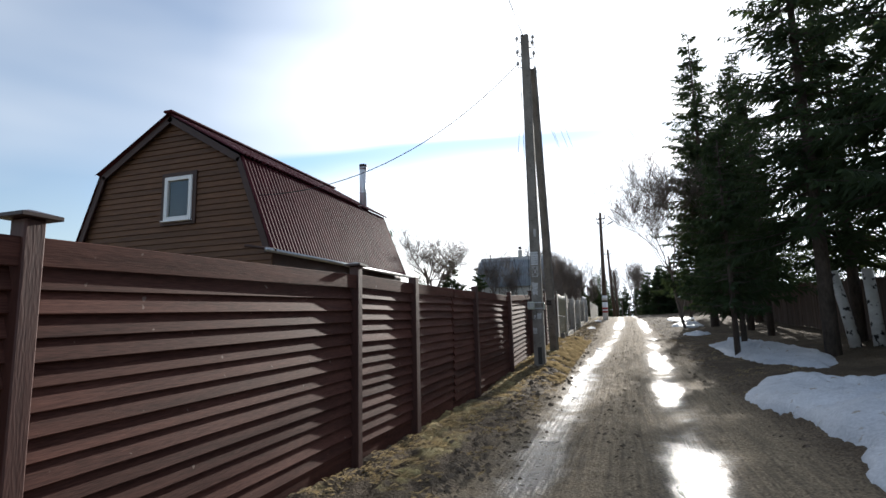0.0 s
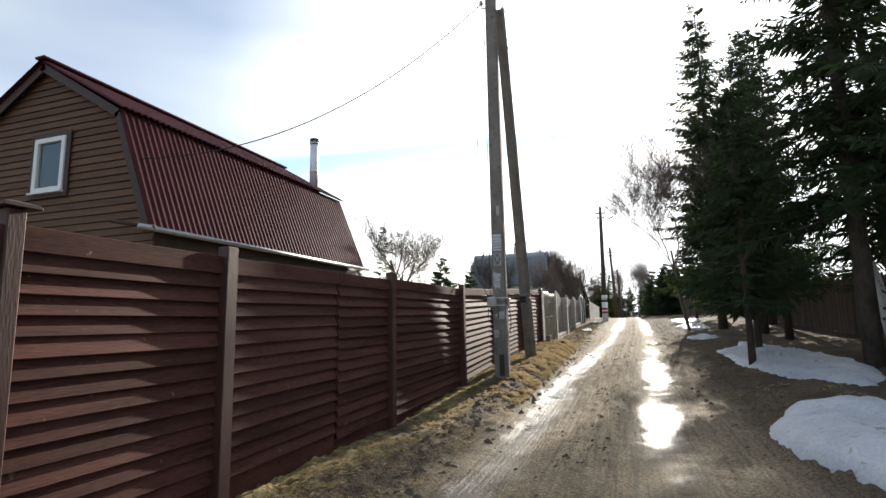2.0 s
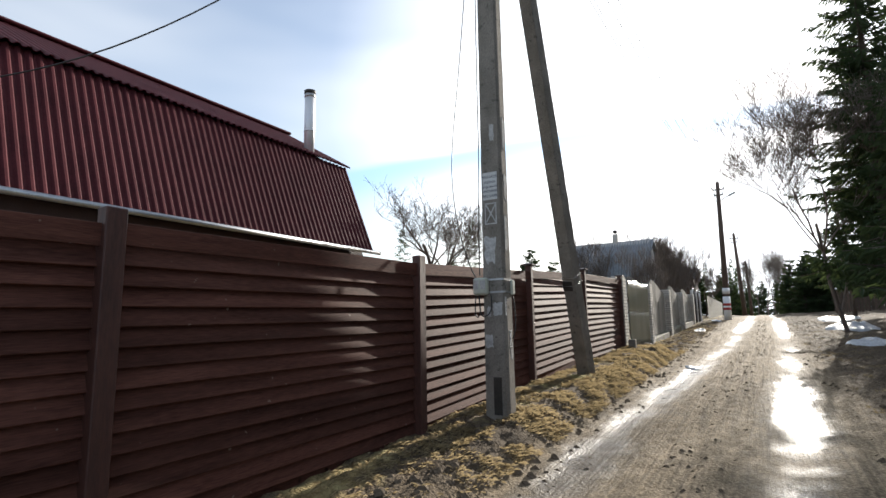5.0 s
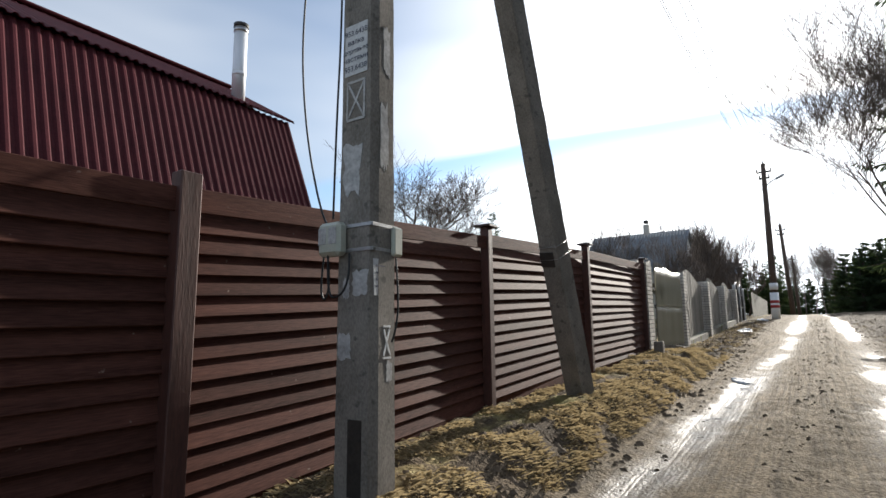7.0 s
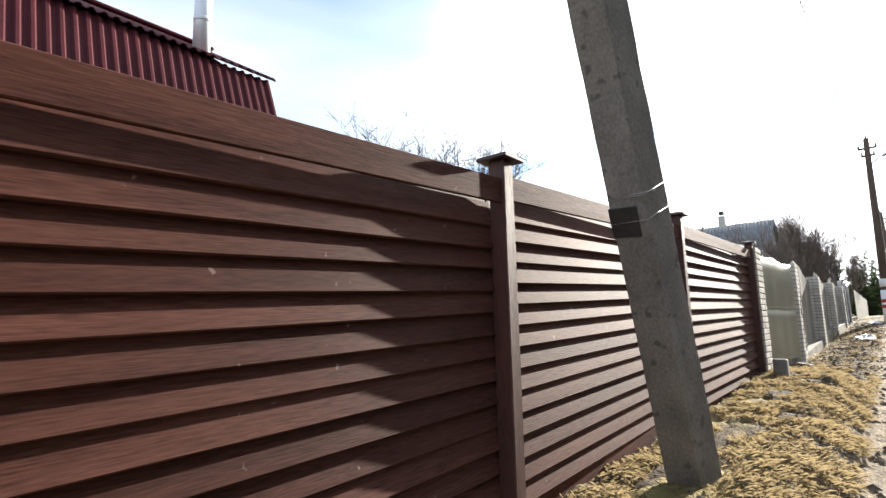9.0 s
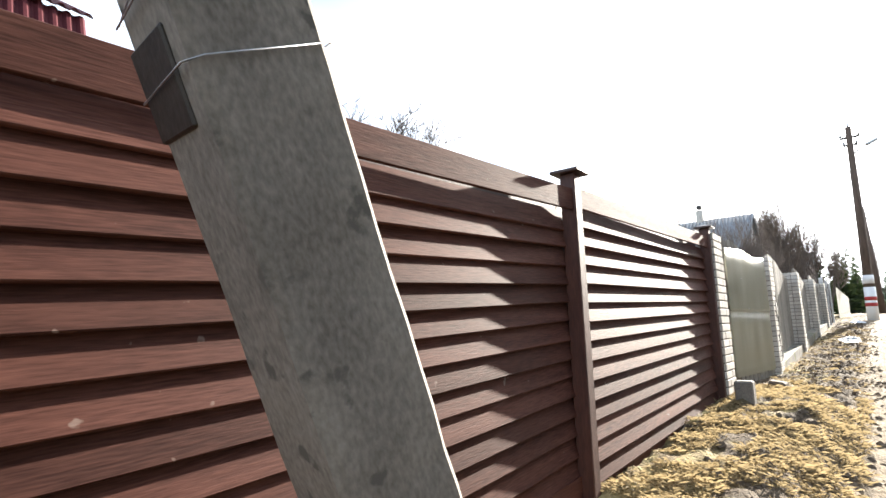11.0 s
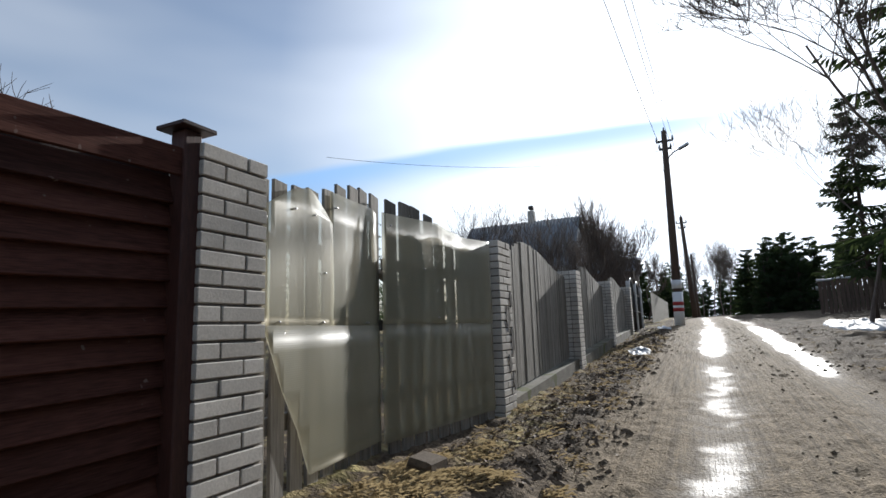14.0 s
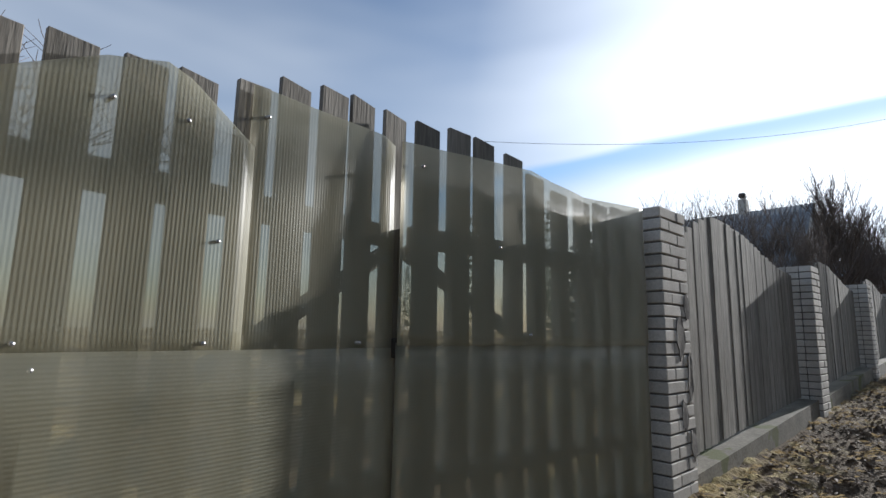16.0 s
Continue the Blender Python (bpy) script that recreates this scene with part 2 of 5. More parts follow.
M_PASTE = mat("old_paste", (0.3, 0.29, 0.28), (0.6, 0.59, 0.58), 0.9, 14, bump=0.2)
M_INK = mat("print_ink", (0.03, 0.035, 0.07), (0.06, 0.065, 0.1), 0.7, 5, bump=0.0)
M_OLDFENCE = mat("old_brown_planks", (0.06, 0.042, 0.03), (0.15, 0.1, 0.075), 0.9, 3, (5, 5, 0.5), 0.4, rand=0.25)
M_CURTAIN = mat("pale_curtain", (0.4, 0.5, 0.53), (0.56, 0.66, 0.68), 0.9, 3, (8, 1, 0.6), 0.3)
M_RED = mat("red_paint", (0.3, 0.02, 0.02), (0.42, 0.04, 0.035), 0.6, 6, bump=0.1)
M_PLASTER = mat("far_house_plaster", (0.4, 0.39, 0.36), (0.55, 0.53, 0.5), 0.9, 2, bump=0.1)

M_GLASS = bpy.data.materials.new("window_glass")
M_GLASS.use_nodes = True
_b = M_GLASS.node_tree.nodes["Principled BSDF"]
_b.inputs["Base Color"].default_value, _b.inputs["Roughness"].default_value = (0.85, 0.92, 0.93, 1), 0.02
_b.inputs["Transmission Weight"].default_value = 1.0


def poly_material():
    """Milky twin-wall polycarbonate: half see-through, ribbed, dusty."""
    m = bpy.data.materials.new("twin_wall_polycarbonate")
    m.use_nodes = True
    n, l = m.node_tree.nodes, m.node_tree.links
    out, b = n["Material Output"], n["Principled BSDF"]
    tc = n.new("ShaderNodeTexCoord")
    ns = n.new("ShaderNodeTexNoise")
    ns.inputs["Scale"].default_value, ns.inputs["Detail"].default_value = 2.2, 6
    mp = n.new("ShaderNodeMapping")
    mp.inputs["Scale"].default_value = (1, 3, 0.8)
    l.new(tc.outputs["Object"], mp.inputs["Vector"])
    l.new(mp.outputs["Vector"], ns.inputs["Vector"])
    mix = n.new("ShaderNodeMix")
    mix.data_type = "RGBA"
    mix.inputs["A"].default_value, mix.inputs["B"].default_value = (0.37, 0.37, 0.27, 1), (0.62, 0.61, 0.48, 1)
    l.new(ns.outputs["Fac"], mix.inputs["Factor"])
    l.new(mix.outputs["Result"], b.inputs["Base Color"])
    b.inputs["Roughness"].default_value = 0.45
    b.inputs["Coat Weight"].default_value, b.inputs["Coat Roughness"].default_value = 1.0, 0.34
    wv = n.new("ShaderNodeTexWave")
    wv.bands_direction = "Y"
    wv.inputs["Scale"].default_value, wv.inputs["Distortion"].default_value = 27, 0.0
    l.new(tc.outputs["UV"], wv.inputs["Vector"])
    bp = n.new("ShaderNodeBump")
    bp.inputs["Strength"].default_value, bp.inputs["Distance"].default_value = 0.3, 0.004
    l.new(wv.outputs["Fac"], bp.inputs["Height"])
    l.new(bp.outputs["Normal"], b.inputs["Normal"])
    tl, tr = n.new("ShaderNodeBsdfTranslucent"), n.new("ShaderNodeBsdfTransparent")
    tl.inputs["Color"].default_value = (0.74, 0.72, 0.62, 1)
    tr.inputs["Color"].default_value = (0.94, 0.91, 0.84, 1)
    m1, m2 = n.new("ShaderNodeMixShader"), n.new("ShaderNodeMixShader")
    m1.inputs[0].default_value, m2.inputs[0].default_value = 0.35, 0.58
    l.new(b.outputs[0], m1.inputs[1])
    l.new(tl.outputs[0], m1.inputs[2])
    l.new(m1.outputs[0], m2.inputs[1])
    l.new(tr.outputs[0], m2.inputs[2])
    l.new(m2.outputs[0], out.inputs["Surface"])
    return m


M_POLY = poly_material()


def ground_material():
    """Thawed dirt: mud and gravel, dry grass on the banks, wet ruts. The masks are laid on the mesh."""
    m = bpy.data.materials.new("thawed_dirt_road")
    m.use_nodes = True
    n, l = m.node_tree.nodes, m.node_tree.links
    b = n["Principled BSDF"]
    tc = n.new("ShaderNodeTexCoord")

    def noise_node(scale, detail=5, src=None):
        t = n.new("ShaderNodeTexNoise")
        t.inputs["Scale"].default_value, t.inputs["Detail"].default_value = scale, detail
        l.new(src or tc.outputs["Object"], t.inputs["Vector"])
        return t.outputs["Fac"]

    def rng(v, a, z, lo=0.0, hi=1.0):
        t = n.new("ShaderNodeMapRange")
        for k, x in (("From Min", a), ("From Max", z), ("To Min", lo), ("To Max", hi)):
            t.inputs[k].default_value = x
        l.new(v, t.inputs["Value"])
        return t.outputs["Result"]

    def mixc(f, a, c):
        t = n.new("ShaderNodeMix")
        t.data_type = "RGBA"
        l.new(f, t.inputs["Factor"])
        for s, v in (("A", a), ("B", c)):
            if isinstance(v, tuple):
                t.inputs[s].default_value = (*v, 1)
            else:
                l.new(v, t.inputs[s])
        return t.outputs["Result"]

    def op(kind, a, c):
        t = n.new("ShaderNodeMath")
        t.operation = kind
        for i, v in enumerate((a, c)):
            if isinstance(v, float):
                t.inputs[i].default_value = v
            else:
                l.new(v, t.inputs[i])
        return t.outputs["Value"]

    at = n.new("ShaderNodeAttribute")
    at.attribute_name = "cover"
    sep = n.new("ShaderNodeSeparateColor")
    l.new(at.outputs["Color"], sep.inputs["Color"])
    grass, wet, road = sep.outputs[0], sep.outputs[1], sep.outputs[2]
    smap = n.new("ShaderNodeMapping")
    smap.inputs["Scale"].default_value = (26, 0.7, 1)
    l.new(tc.outputs["Object"], smap.inputs["Vector"])
    streak = noise_node(1.0, 2, smap.outputs["Vector"])
    big, mid, fine = noise_node(0.9), noise_node(6.0), noise_node(42.0, 6)
    dirt = mixc(rng(fine, 0.35, 0.7), (0.07, 0.05, 0.034), (0.24, 0.185, 0.125))
    dirt = mixc(rng(big, 0.4, 0.65), dirt, (0.095, 0.072, 0.05))
    grav = mixc(rng(fine, 0.35, 0.65), (0.15, 0.112, 0.07), (0.38, 0.295, 0.19))
    grav = mixc(rng(streak, 0.45, 0.7, 0.0, 0.55), grav, (0.085, 0.064, 0.044))
    dirt = mixc(road, dirt, grav)
    straw = mixc(rng(mid, 0.4, 0.65), (0.26, 0.19, 0.085), (0.44, 0.36, 0.18))
    moss = mixc(rng(big, 0.56, 0.72), straw, (0.24, 0.22, 0.07))
    gfac = rng(op("ADD", op("MULTIPLY", mid, 0.9), grass), 0.95, 1.2)
    col = mixc(gfac, dirt, moss)
    wetf = rng(op("ADD", op("MULTIPLY", noise_node(2.6, 4), 0.8), wet), 0.84, 1.25)
    damp = rng(op("ADD", op("MULTIPLY", mid, 0.6), wet), 0.5, 1.0)
    colw = mixc(rng(damp, 0.0, 1.0, 0.0, 0.75), col, (0.075, 0.06, 0.044))
    l.new(colw, b.inputs["Base Color"])
    rough = op("SUBTRACT", op("SUBTRACT", 0.92, op("MULTIPLY", damp, 0.22)), op("MULTIPLY", wetf, 0.46))
    l.new(rough, b.inputs["Roughness"])
    l.new(rng(wetf, 0.0, 1.0, 0.12, 0.5), b.inputs["Specular IOR Level"])
    bp = n.new("ShaderNodeBump")
    bp.inputs["Distance"].default_value = 0.04
    rel = op("MULTIPLY", op("ADD", fine, op("MULTIPLY", mid, 0.7)), rng(road, 0.0, 1.0, 1.0, 0.45))
    l.new(op("ADD", rel, op("MULTIPLY", streak, op("MULTIPLY", road, 0.35))), bp.inputs["Height"])
    l.new(rng(wetf, 0.0, 1.0, 0.9, 0.4), bp.inputs["Strength"])
    l.new(bp.outputs["Normal"], b.inputs["Normal"])
    return m


M_GROUND = ground_material()


# ---- building helpers ----
def mesh_of(name, bm, material):
    me = bpy.data.meshes.new(name)
    bm.to_mesh(me)
    bm.free()
    me.materials.append(material)
    return me


def part(name, bm, material, parent=None, label="", smooth=False):
    me = bm if isinstance(bm, bpy.types.Mesh) else mesh_of(name, bm, material)
    if smooth:
        me.polygons.foreach_set("use_smooth", [True] * len(me.polygons))
    ob = new(name, me)
    if parent is not None:
        ob.parent = parent
    if label:
        ob["label"] = label
    return ob


def thing(name, label, category, group="", kind="", at=(0, 0, 0)):
    e = new(name)
    e.empty_display_size = 0.1
    e.location = at
    return tagged(e, label, category, group, kind)


def add_box(bm, lo, hi, m=None, bevel=0.0):
    lo, hi = Vector(lo), Vector(hi)
    r = bmesh.ops.create_cube(bm, size=1)
    vs = r["verts"]
    c, s = (lo + hi) / 2, hi - lo
    for v in vs:
        v.co = Vector((v.co.x * s.x, v.co.y * s.y, v.co.z * s.z)) + c
    if bevel:
        es = {e for v in vs for e in v.link_edges}
        rb = bmesh.ops.bevel(bm, geom=list(es), offset=bevel, segments=1, affect="EDGES")
        vs = list({v for f in rb["faces"] for v in f.verts} | {v for v in vs if v.is_valid})
    if m is not None:
        bmesh.ops.transform(bm, matrix=m, verts=vs)
    return vs


def box(lo, hi, m=None, bevel=0.0):
    bm = bmesh.new()
    add_box(bm, lo, hi, m, bevel)
    return bm


def tube_into(V, F, pts, radii, sides=6, cap=True):
    """A tapered tube along pts."""
    pts = [Vector(p) for p in pts]
    start = len(V)
    ref = Vector((0.31, 0.77, 0.55))
    for i, p in enumerate(pts):
        d = (pts[min(i + 1, len(pts) - 1)] - pts[max(i - 1, 0)]).normalized()
        u = d.cross(ref).normalized()
        w = d.cross(u)
        for k in range(sides):
            a = 2 * math.pi * k / sides
            V.append(p + (u * math.cos(a) + w * math.sin(a)) * radii[i])
    for i in range(len(pts) - 1):
        for k in range(sides):
            a, b = start + i * sides + k, start + i * sides + (k + 1) % sides
            F.append((a, b, b + sides, a + sides))
    if cap:
        F.append(tuple(start + k for k in range(sides))[::-1])
        F.append(tuple(start + (len(pts) - 1) * sides + k for k in range(sides)))


def mesh_vf(name, V, F, material, smooth=False):
    me = bpy.data.meshes.new(name)
    me.from_pydata([tuple(v) for v in V], [], F)
    me.materials.append(material)
    if smooth:
        me.polygons.foreach_set("use_smooth", [True] * len(me.polygons))
    me.update()
    return me


def tube(name, pts, r, material, sides=6):
    V, F = [], []
    tube_into(V, F, pts, r if isinstance(r, (list, tuple)) else [r] * len(pts), sides)
    return mesh_vf(name, V, F, material, True)


def sag(a, b, drop, n=14):
    a, b = Vector(a), Vector(b)
    return [a.lerp(b, i / n) - Vector((0, 0, drop * 4 * (i / n) * (1 - i / n))) for i in range(n + 1)]


# ---- ground ----
def road_z(y):
    return float(np.interp(y, (-40, 9, 13, 18, 21, 26, 36, 44, 60, 200, 1500), (0, 0, 0.12, 0.26, 0.4, 0.62, 1.1, 1.42, 1.8, 3, 3)))


def bank(y):
    return float(np.interp(y, (-5, 4, 9, 12, 14, 17.3, 20.4, 23, 27, 60), (0.02, 0.03, 0.06, 0.2, 0.24, 0.27, 0.3, 0.1, 0.04, 0.04)))


def smooth(a, b, x):
    t = min(max((x - a) / (b - a), 0), 1)
    return t * t * (3 - 2 * t)


def left_rut(y):
    return float(np.interp(y, (0, 8, 16, 26, 45), (-0.88, -0.78, -0.72, -0.2, 0.1)))


def right_rut(y):
    return float(np.interp(y, (0, 5.5, 15, 26, 45), (0.42, 0.5, 0.88, 1.25, 1.5)))


def terrain(x, y):
    """Height, grass, wetness and gravel of the ground."""
    near = 1 if (-8 < x < 12 and -8 < y < 70) else 0
    z = road_z(y) + bank(y) * smooth(-1.05, -1.6, x) * (1 - smooth(-3, -9, x) * 0.3)
    z += 0.12 * smooth(1.5, 3.0, x) + 0.2 * smooth(3, 8, x)
    lr, rr = left_rut(y), right_rut(y)
    n1, n2 = noise.noise((x * 1.7, y * 0.5, 1)), noise.noise((x * 6, y * 4, 5))
    n3 = noise.noise((x * 15, y * 11, 9))
    wide = 0.3 + 0.07 * noise.noise((3, y * 0.7, 0))
    dl, dr = (x - lr + 0.05 * noise.noise((7, y, 0))) / wide, (x - rr + 0.06 * noise.noise((9, y, 0))) / wide
    rut = math.exp(-dl * dl) + math.exp(-dr * dr)
    road = smooth(-1.45, -1.05, x) * (1 - smooth(1.3, 1.9, x))
    if near:
        z -= 0.05 * rut
        mid = (lr + rr) / 2
        z += 0.028 * math.exp(-((x - mid) / 0.28) ** 2)
        for off, wid, deep in ((0.02, 0.07, 0.03), (0.3, 0.05, 0.02), (-0.9, 0.12, 0.01), (1.25, 0.06, 0.022)):
            z -= deep * math.exp(-((x - mid - off - 0.05 * noise.noise((off * 9, y * 0.35, 2))) / wid) ** 2)
        verge = 1 - road
        z += verge * (0.03 * n1 + 0.045 * n2 + 0.034 * n3) + road * (1 - min(rut, 1)) * (0.02 * n2 + 0.022 * n3)
    gr = smooth(-1.2, -1.75, x) * (0.55 + 0.5 * n1) + 0.35 * smooth(1.6, 3, x)
    wet = min(rut, 1) * (0.55 + 0.5 * noise.noise((x * 1.2, y * 0.45, 3))) + 0.18 * road
    wet *= float(np.interp(y, (17, 21, 30, 33, 38, 42), (1, 0.72, 0.72, 1.2, 1.2, 0.8)))
    return z, min(max(gr, 0), 1), min(max(wet, 0), 1), road


def ground_z(x, y):
    return terrain(x, y)[0]


def build_ground():
    xs = np.concatenate([[-900, -300, -100, -50, -25, -15, -10, -7, -5, -4, -3.2], np.arange(-2.8, 2.6, 0.035), np.arange(2.6, 8, 0.15), [9, 11, 14, 20, 30, 60, 120, 300, 900]])
    ys = np.concatenate([[-500, -150, -60, -25, -12, -8, -5], np.arange(-3, 26, 0.06), np.arange(26, 46, 0.14), np.arange(46, 70, 0.5), [72, 76, 82, 90, 110, 150, 250, 500, 1400]])
    V, C = [], []
    for y in ys:
        for x in xs:
            z, g, w, r = terrain(float(x), float(y))
            V.append((float(x), float(y), z))
            C.append((g, w, r, 1))
    nx = len(xs)
    F = [(j * nx + i, j * nx + i + 1, (j + 1) * nx + i + 1, (j + 1) * nx + i) for j in range(len(ys) - 1) for i in range(nx - 1)]
    me = mesh_vf("ground", V, F, M_GROUND, True)
    a = me.color_attributes.new("cover", "FLOAT_COLOR", "POINT")
    a.data.foreach_set("color", np.array(C, dtype=np.float32).ravel())
    tagged(new("ground", me), "muddy thawed dirt road with wet ruts and grassy banks", "ground", kind="structure")


build_ground()

# ---- louvred brown fence along the road ----
FX = -2.28
POSTS = [(-4.5, 1.6, -0.05), (-1.4, 1.62, -0.05), (1.5, 1.67, 0.0), (4.36, 1.76, 0.02), (5.76, 1.77, 0.03), (8.52, 1.84, 0.0), (11.42, 1.9, 0.12), (14.4, 2.08, 0.22), (17.2, 2.25, 0.42), (20.33, 2.36, 0.66)]
CAPPED = {2, 3, 7, 8, 9}


def cap_mesh():
    bm = box((-0.085, -0.085, 0), (0.085, 0.085, 0.018), bevel=0.003)
    r = bmesh.ops.create_cone(bm, segments=4, radius1=0.118, radius2=0.02, depth=0.022, cap_ends=True)
    bmesh.ops.transform(bm, matrix=pose(0, 0, 0.029, 0, 0, 45), verts=r["verts"])
    return mesh_of("cap", bm, M_CAP)


def slat_mesh(length, width, thick):
    """A board along y with a slight bow and eased edges."""
    bm = box((-thick / 2, 0, -width / 2), (thick / 2, length, width / 2), bevel=0.003)
    return mesh_of("slat", bm, M_SLAT)


def build_fence():
    fence = thing("fence", "tall louvred fence of brown-stained boards beside the road", "fence", at=(FX, 0, 0))
    cap = cap_mesh()
    rng = random.Random(4)
    for i, (y, top, base) in enumerate(POSTS):
        capped = i in CAPPED
        w = 0.042 if capped else 0.055
        xo = 0.012 if capped else 0.03
        p = part("post", box((-0.045, -w, 0), (0.045, w, top - base + 0.1), bevel=0.006), M_POST, fence)
        p.location = (xo, y, base - 0.1)
        if capped:
            c = part("cap", cap, None, p, "folded sheet metal post cap")
            c.location = (0, 0, top - base + 0.1)
    for i in range(len(POSTS) - 1):
        (y0, t0, b0), (y1, t1, b1) = POSTS[i], POSTS[i + 1]
        ln = y1 - y0 - 0.01
        slope = math.degrees(math.atan2((t1 - t0), y1 - y0)) * 0.9
        n, spare = 14, {2: 0.04, 7: 0.2, 8: 0.08}.get(i, 0.1)
        spans = [(y0 + 0.005, ln, 0.0)]
        if i == 4:
            spans = [(y0 + 0.005, ln * 0.56, 0.0), (y0 + 0.005 + ln * 0.565, ln * 0.435, -0.012)]
            # unseen board added behind the joint to block light leaking through
            sp = part("stile", box((-0.08, 0, b0 + 0.08), (-0.05, 0.09, t0 - 0.1)), M_SLAT, fence)
            sp.location = (0, y0 + ln * 0.56 - 0.04, 0)
        for ys, l, dz in spans:
            u = (ys - y0) / (y1 - y0)
            top, bot = t0 + (t1 - t0) * u - 0.1 + dz, b0 + (b1 - b0) * u + 0.06 + dz
            me = slat_mesh(l, 0.13, 0.018)
            tb = part("top_board", box((-0.011, 0, -0.12), (0.011, l, 0), bevel=0.003), M_SLAT, fence)
            tb.matrix_basis = pose(0.028, ys, top + 0.03, slope, 0, 0)
            pitch = (top - 0.09 - bot - spare) / n
            for k in range(1, n + 1):
                s = part("slat", me, None, fence)
                s.matrix_basis = pose(0.0 + rng.uniform(-0.004, 0.004), ys, top - 0.09 - pitch * k + 0.062, slope + rng.uniform(-0.12, 0.12), -18 + rng.uniform(-1.0, 1.0), 0)
            # inner board layer, its dark colour standing in for shade between the slats
            bk = part("backing_board", box((-0.105, 0, bot - top - 0.02), (-0.085, l, 0.02)), M_TRIM, fence, "boarding behind the slats, coloured dark as the shade in the gaps")
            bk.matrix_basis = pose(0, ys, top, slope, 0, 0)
            gb = part("bottom_board", box((-0.03, 0, -0.2), (-0.01, l, spare)), M_SLAT, fence)
            gb.matrix_basis = pose(0, ys, bot, slope, 0, 0)


build_fence()


# ---- concrete power pole with raking strut ----
def taper_post(w0, d0, w1, d1, h, chamfer=0.2):
    """A tapering post with chamfered road-side edges."""
    bm = bmesh.new()
    rings = []
    n = 90
    rg = random.Random(int(w0 * 100))
    for i in range(n + 1):
        t = i / n
        w, d = w0 + (w1 - w0) * t, d0 + (d1 - d0) * t
        c = w * chamfer
        ring = [(-w / 2, d / 2), (-w / 2 + c * 0.4, -d / 2), (w / 2 - c * 0.4, -d / 2), (w / 2, -d / 2 + c), (w / 2, d / 2 - c), (w / 2 - c, d / 2)]
        ch = 0.012 * max(0, noise.noise((h * t * 5, w0 * 9, 1))) + rg.uniform(0, 0.0035)
        ring = [(x * (1 - (ch / w if k in (2, 3, 4, 5) else 0.3 * ch / w)), y * (1 - ch / d)) for k, (x, y) in enumerate(ring)]
        rings.append([bm.verts.new((x, y, h * t)) for x, y in ring])
    for a, b in zip(rings, rings[1:]):
        for k in range(6):
            bm.faces.new((a[k], a[(k + 1) % 6], b[(k + 1) % 6], b[k]))
    bm.faces.new(rings[0][::-1])
    bm.faces.new(rings[-1])
    bmesh.ops.recalc_face_normals(bm, faces=bm.faces)
    return bm


PX, PY = -1.76, 12.18
PZ = ground_z(PX, PY)


def insulator(parent, at, side):
    br = part("bracket", tube("bracket", [(0, 0, 0), (0.1 * side, 0, 0), (0.13 * side, 0, 0.03), (0.13 * side, 0, 0.1)], 0.011, M_DARK), None, parent, "hooked iron bracket")
    br.location = at
    bm = bmesh.new()
    for z, r0, r1, h in ((0.1, 0.03, 0.042, 0.03), (0.13, 0.03, 0.035, 0.03), (0.16, 0.028, 0.018, 0.03)):
        r = bmesh.ops.create_cone(bm, segments=10, radius1=r0, radius2=r1, depth=h, cap_ends=True)
        bmesh.ops.translate(bm, vec=(0.13 * side, 0, z), verts=r["verts"])
    part("insulator", bm, M_GALV, br, "small porcelain insulator")


